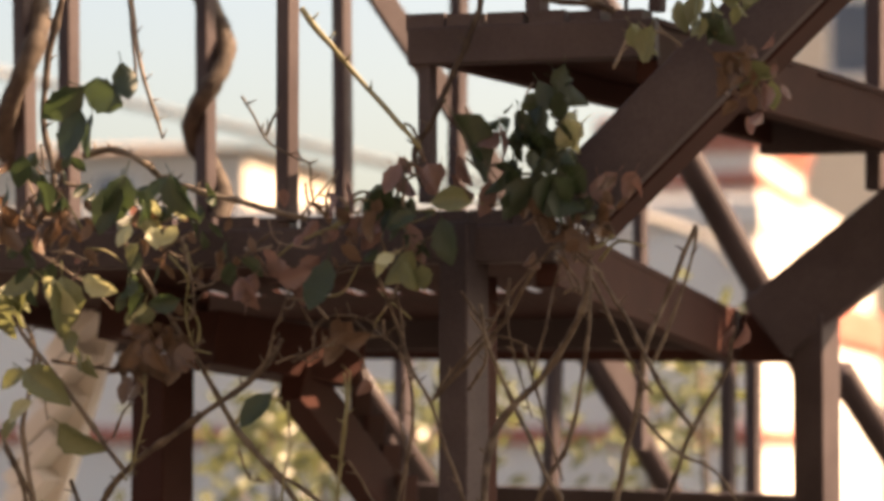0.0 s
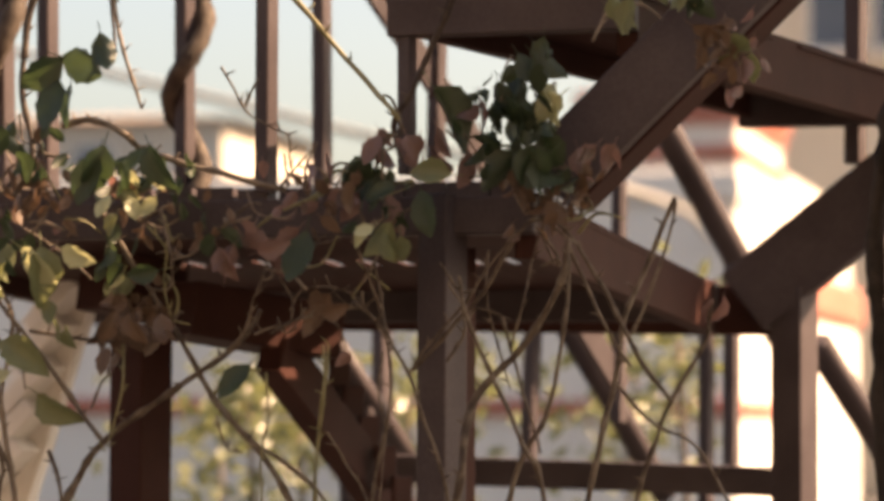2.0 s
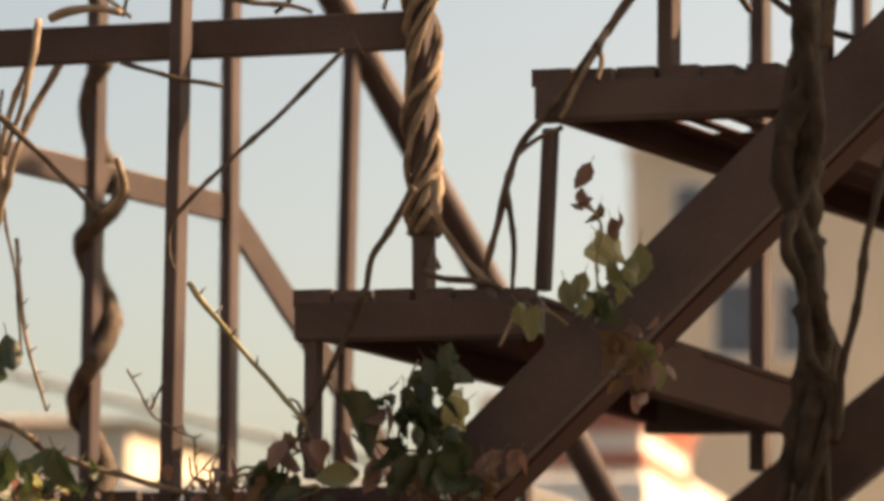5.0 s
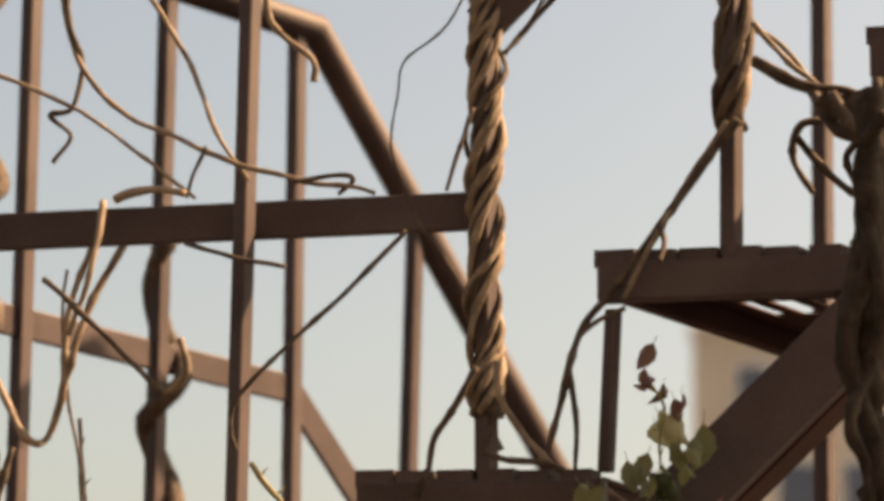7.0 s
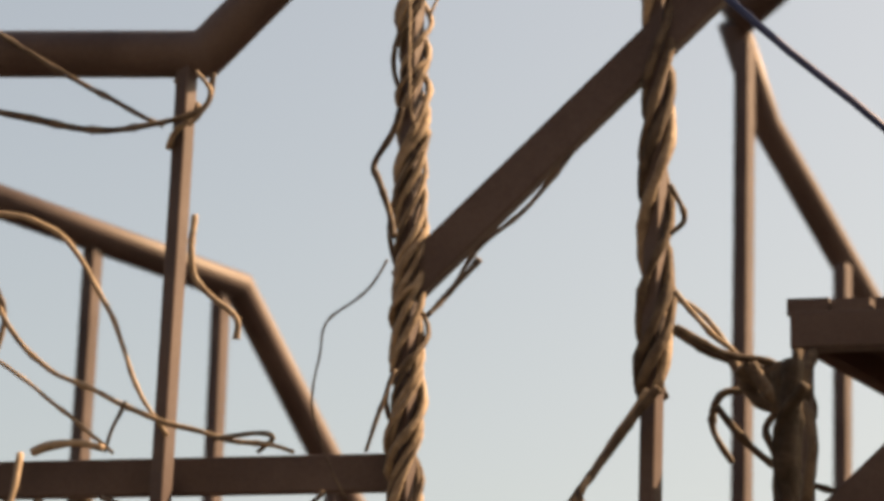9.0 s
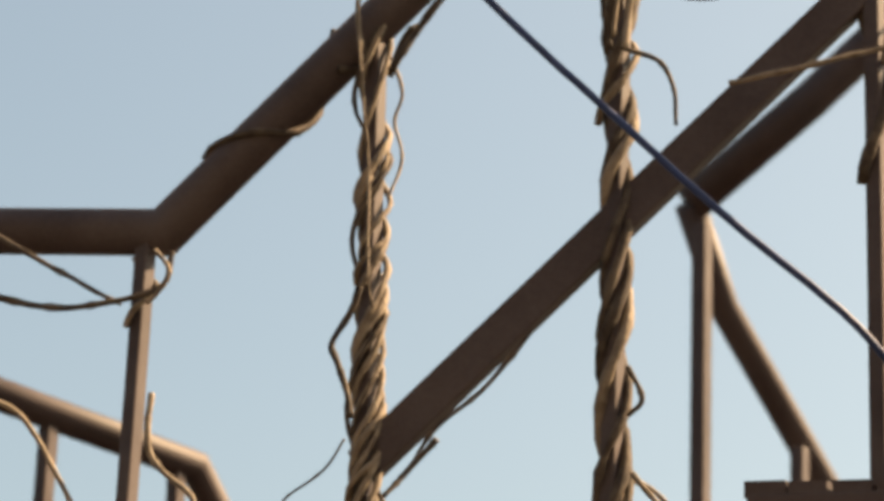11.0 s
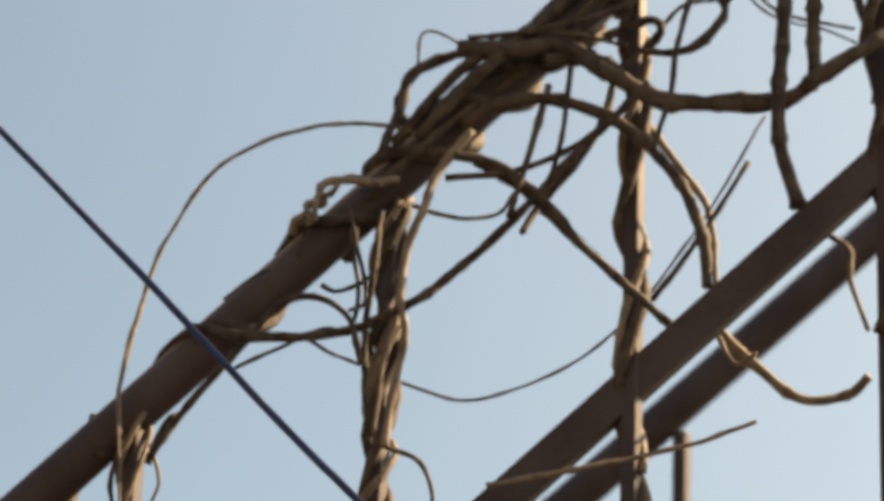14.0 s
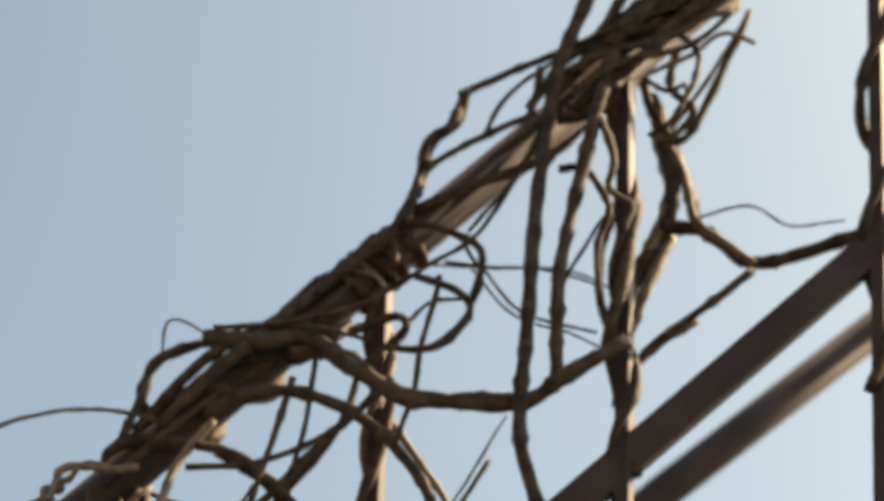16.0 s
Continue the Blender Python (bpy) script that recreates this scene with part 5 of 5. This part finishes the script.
leaf_between((-1.056, 2.435, 1.758), (-1.020, 2.427, 1.724), 'P', 0.6)
leaf_between((-1.037, 2.435, 1.759), (-1.027, 2.427, 1.708), 'L', -0.7)
leaf_between((-1.084, 2.458, 1.672), (-1.106, 2.450, 1.658), 'L', 0.2)
leaf_between((-1.071, 2.430, 1.671), (-1.030, 2.422, 1.647), 'L', -0.3)
leaf_between((-1.044, 2.451, 1.622), (-1.008, 2.443, 1.593), 'L', 0.4)
leaf_between((-1.084, 2.440, 1.627), (-1.095, 2.432, 1.610), 'L', 0.3)
leaf_between((-0.832, 2.439, 1.649), (-0.861, 2.431, 1.621), 'D', 0.4)
leaf_between((-0.713, 2.431, 1.773), (-0.729, 2.423, 1.765), 'P', 0.3)
leaf_between((-0.705, 2.429, 1.767), (-0.693, 2.421, 1.741), 'L', 0.6)
leaf_between((-0.779, 2.441, 1.771), (-0.791, 2.433, 1.723), 'D', 0.2)
leaf_between((-0.819, 2.422, 1.751), (-0.790, 2.414, 1.757), 'K', 0.3)
leaf_between((-0.864, 2.442, 1.756), (-0.851, 2.434, 1.729), 'K', 0.2)
leaf_between((-0.762, 2.437, 1.695), (-0.738, 2.429, 1.700), 'R', 0.4)
leaf_between((-0.943, 2.420, 1.696), (-0.931, 2.412, 1.670), 'R', 0.3)
leaf_between((-0.921, 2.447, 1.697), (-0.915, 2.439, 1.667), 'R', -0.4)
leaf_between((-0.975, 2.431, 1.675), (-0.955, 2.423, 1.694), 'R', 0.6)
leaf_between((-0.963, 2.422, 1.665), (-0.969, 2.414, 1.640), 'R', 0.3)
leaf_between((-0.963, 2.457, 1.743), (-0.978, 2.449, 1.727), 'D', 0.3)
leaf_between((-0.918, 2.429, 1.736), (-0.946, 2.421, 1.729), 'D', -0.3)
leaf_between((-1.065, 2.434, 1.643), (-1.089, 2.426, 1.627), 'P', 0.5)
leaf_between((-1.017, 2.438, 1.758), (-0.987, 2.430, 1.742), 'P', 0.4)
leaf_between((-0.959, 2.428, 1.788), (-0.967, 2.420, 1.771), 'L', 0.2)
leaf_between((-0.966, 2.426, 1.806), (-0.973, 2.418, 1.783), 'P', 0.3)
leaf_between((-0.956, 2.454, 1.806), (-0.947, 2.446, 1.785), 'P', -0.4)
leaf_between((-0.671, 2.44, 1.807), (-0.662, 2.432, 1.764), 'D', 0.35)
leaf_between((-0.642, 2.435, 1.82), (-0.679, 2.427, 1.825), 'L', 0.2)
leaf_between((-0.705, 2.435, 1.768), (-0.695, 2.427, 1.742), 'L', 0.4)
leaf_between((-0.716, 2.44, 1.775), (-0.733, 2.432, 1.76), 'P', 0.3)
leaf_between((-0.71, 2.44, 1.857), (-0.724, 2.432, 1.831), 'K', 0.3)
leaf_between((-0.685, 2.44, 1.856), (-0.673, 2.432, 1.835), 'K', -0.4)
leaf_between((-0.695, 2.44, 1.81), (-0.722, 2.432, 1.802), 'D', 0.5)

# ---- houses behind ----
def house(name, label, x, y, w, d, h, wall, roof, windows=(), bands=(), eave=0.6, hip=0.0):
    """A block with a flat or hipped roof, windows with frames, and painted bands, standing on the ground. x, y: its near left corner."""
    ob = thing(name, label, "house", "houses behind")
    beam("wall", (x, y + d / 2, h / 2), (x + w, y + d / 2, h / 2), d, h, wall, ob, bevel=0.05)
    if hip:
        verts = [(x - eave, y - eave, h), (x + w + eave, y - eave, h), (x + w + eave, y + d + eave, h), (x - eave, y + d + eave, h), (x + w * 0.35, y + d / 2, h + hip), (x + w * 0.65, y + d / 2, h + hip)]
        under("roof", mesh_from("roof", verts, [(0, 1, 5, 4), (1, 2, 5), (2, 3, 4, 5), (3, 0, 4), (3, 2, 1, 0)], roof), ob)
    else:
        beam("roof", (x - eave, y + d / 2, h + 0.15), (x + w + eave, y + d / 2, h + 0.15), d + 2 * eave, 0.3, roof, ob, bevel=0.05)
    for wx, wz, ww, wh in windows:
        win = beam("window", (x + wx, y - 0.02, wz), (x + wx + ww, y - 0.02, wz), 0.12, wh, WHITE_PAINT, ob, bevel=0.02)
        beam("pane", (x + wx + 0.08, y - 0.06, wz), (x + wx + ww - 0.08, y - 0.06, wz), 0.08, wh - 0.16, GLASS_DARK, win, bevel=0.01)
        beam("window_sill", (x + wx - 0.1, y - 0.12, wz - wh / 2 - 0.05), (x + wx + ww + 0.1, y - 0.12, wz - wh / 2 - 0.05), 0.25, 0.1, WHITE_PAINT, win, bevel=0.02)
    for bz, bh in bands:
        beam("band", (x - 0.06, y - 0.03, bz), (x + w + 0.06, y - 0.03, bz), 0.12, bh, TILE, ob, bevel=0.02)
        beam("band", (x + w + 0.03, y + 0.035, bz), (x + w + 0.03, y + d, bz), 0.06, bh, TILE, ob, bevel=0.02)
    return ob


house("house", "cream plastered house with a brown tiled roof, one side sunlit", -31.46, 60, 10.34, 6.6, 8.38, PLASTER, ROOF, ((6.72, 7.25, 0.98, 1.19), (1.2, 7.25, 0.9, 1.1)), hip=0.5, eave=0.35)
house("house", "white plastered house with red painted bands under its roof", -9.59, 45, 2.51, 5.0, 6.68, WHITE, TILE, ((1.00, 4.91, 0.7, 0.9),), ((5.45, 0.14), (5.95, 0.22), (6.52, 0.2)), eave=0.15)
house("apartment_house", "tall beige plastered apartment house with dark windows", -10.38, 64, 8.64, 9, 14.84, PLASTER_GREY, PLASTER, ((1.00, 13.64, 0.85, 1.10), (1.91, 10.97, 1.16, 1.86), (3.41, 10.93, 0.89, 1.85)), eave=0.1)
house("annex", "lower white plastered annex with a bare sunlit side", -9.59, 50.15, 2.49, 10.4, 5.75, WHITE, WHITE, (), eave=0.05)
house("long_low_house", "long low white building with a red band", -13.70, 25, 9.76, 2.86, 3.56, WHITE, WHITE, (), ((1.72, 0.14),), eave=0.05)
house("outbuilding", "small white outbuilding with one sunlit side", -2.55, 18, 0.18, 2.72, 2.27, WHITE, TILE, (), eave=0.04)

# white stepped plank leaning below the landing
plank = thing("stepped_plank", "white painted stepped wooden plank leaning below the landing", "plank")
beam("board", (-1.363, 3.300, 1.766), (-1.455, 3.300, 1.482), 0.03, 0.075, WHITE_PAINT, plank)

beam("cleat", (-1.395, 3.262, 1.712), (-1.336, 3.262, 1.771), 0.062, 0.022, WHITE_PAINT, plank)
beam("cleat", (-1.412, 3.262, 1.663), (-1.352, 3.262, 1.722), 0.062, 0.022, WHITE_PAINT, plank)
beam("cleat", (-1.429, 3.262, 1.610), (-1.369, 3.262, 1.670), 0.062, 0.022, WHITE_PAINT, plank)
beam("cleat", (-1.447, 3.262, 1.557), (-1.387, 3.262, 1.617), 0.062, 0.022, WHITE_PAINT, plank)
beam("cleat", (-1.463, 3.262, 1.507), (-1.403, 3.262, 1.568), 0.062, 0.022, WHITE_PAINT, plank)

# soft foliage between the stair and the low house
def shrub(centre, spread, count, seed):
    rnd = random.Random(seed)
    base = Vector((centre[0], centre[1], 0))
    ob = thing("shrub", "yellow-green leafy shrub behind the stair", "shrub", "shrubs")
    top = Vector(centre)
    v, f = sweep(smooth_path([base, base.lerp(top, 0.5) + Vector((0.04, 0, 0)), top]), 0.015, 6, 0.2, 0.4, seed)
    under("stem", mesh_from("stem", v, f, CANE, True), ob)
    verts, faces = [], []
    for _ in range(2 * count):
        d = Vector((rnd.gauss(0, 1), rnd.gauss(0, 1), rnd.gauss(0, 1))) * 0.5
        c = top + d * spread
        m = Euler((rnd.uniform(0, 6), rnd.uniform(0, 6), rnd.uniform(0, 6))).to_matrix()
        k = len(verts)
        for p in ((0, -1, 0), (0.45, -0.2, 0.1), (0.35, 0.45, 0.06), (0, 1, -0.1), (-0.35, 0.45, 0.06), (-0.45, -0.2, 0.1)):
            verts.append(c + m @ Vector(p) * 0.025)
        faces += [(k, k + 1, k + 2, k + 3), (k, k + 3, k + 4, k + 5)]
    under("foliage", mesh_from("foliage", verts, faces, LEAF_LIGHT), ob)["kind"] = "stuff"
    return ob


shrub((-1.872, 5.487, 1.629), 0.16, 60, 3)
shrub((-1.804, 5.615, 1.571), 0.19, 60, 4)
shrub((-1.596, 5.699, 1.665), 0.14, 45, 5)
shrub((-1.160, 5.958, 1.716), 0.16, 60, 6)
shrub((-1.148, 5.803, 1.572), 0.19, 60, 7)
shrub((-2.053, 5.828, 1.508), 0.19, 60, 8)
shrub((-0.908, 5.065, 1.760), 0.14, 35, 9)
shrub((-1.403, 5.426, 1.707), 0.11, 30, 10)
shrub((-1.706, 5.913, 1.521), 0.19, 50, 11)
# an unseen house added across the yard, to bounce fill onto the stair
house("house", "unseen beige plastered house added to bounce fill light", -9.0, -7.0, 18.0, 4.0, 5.4, BOUNCE_PLASTER, ROOF, ((3.0, 3.9, 1.1, 1.3), (9.0, 3.9, 1.1, 1.3)), eave=0.5)
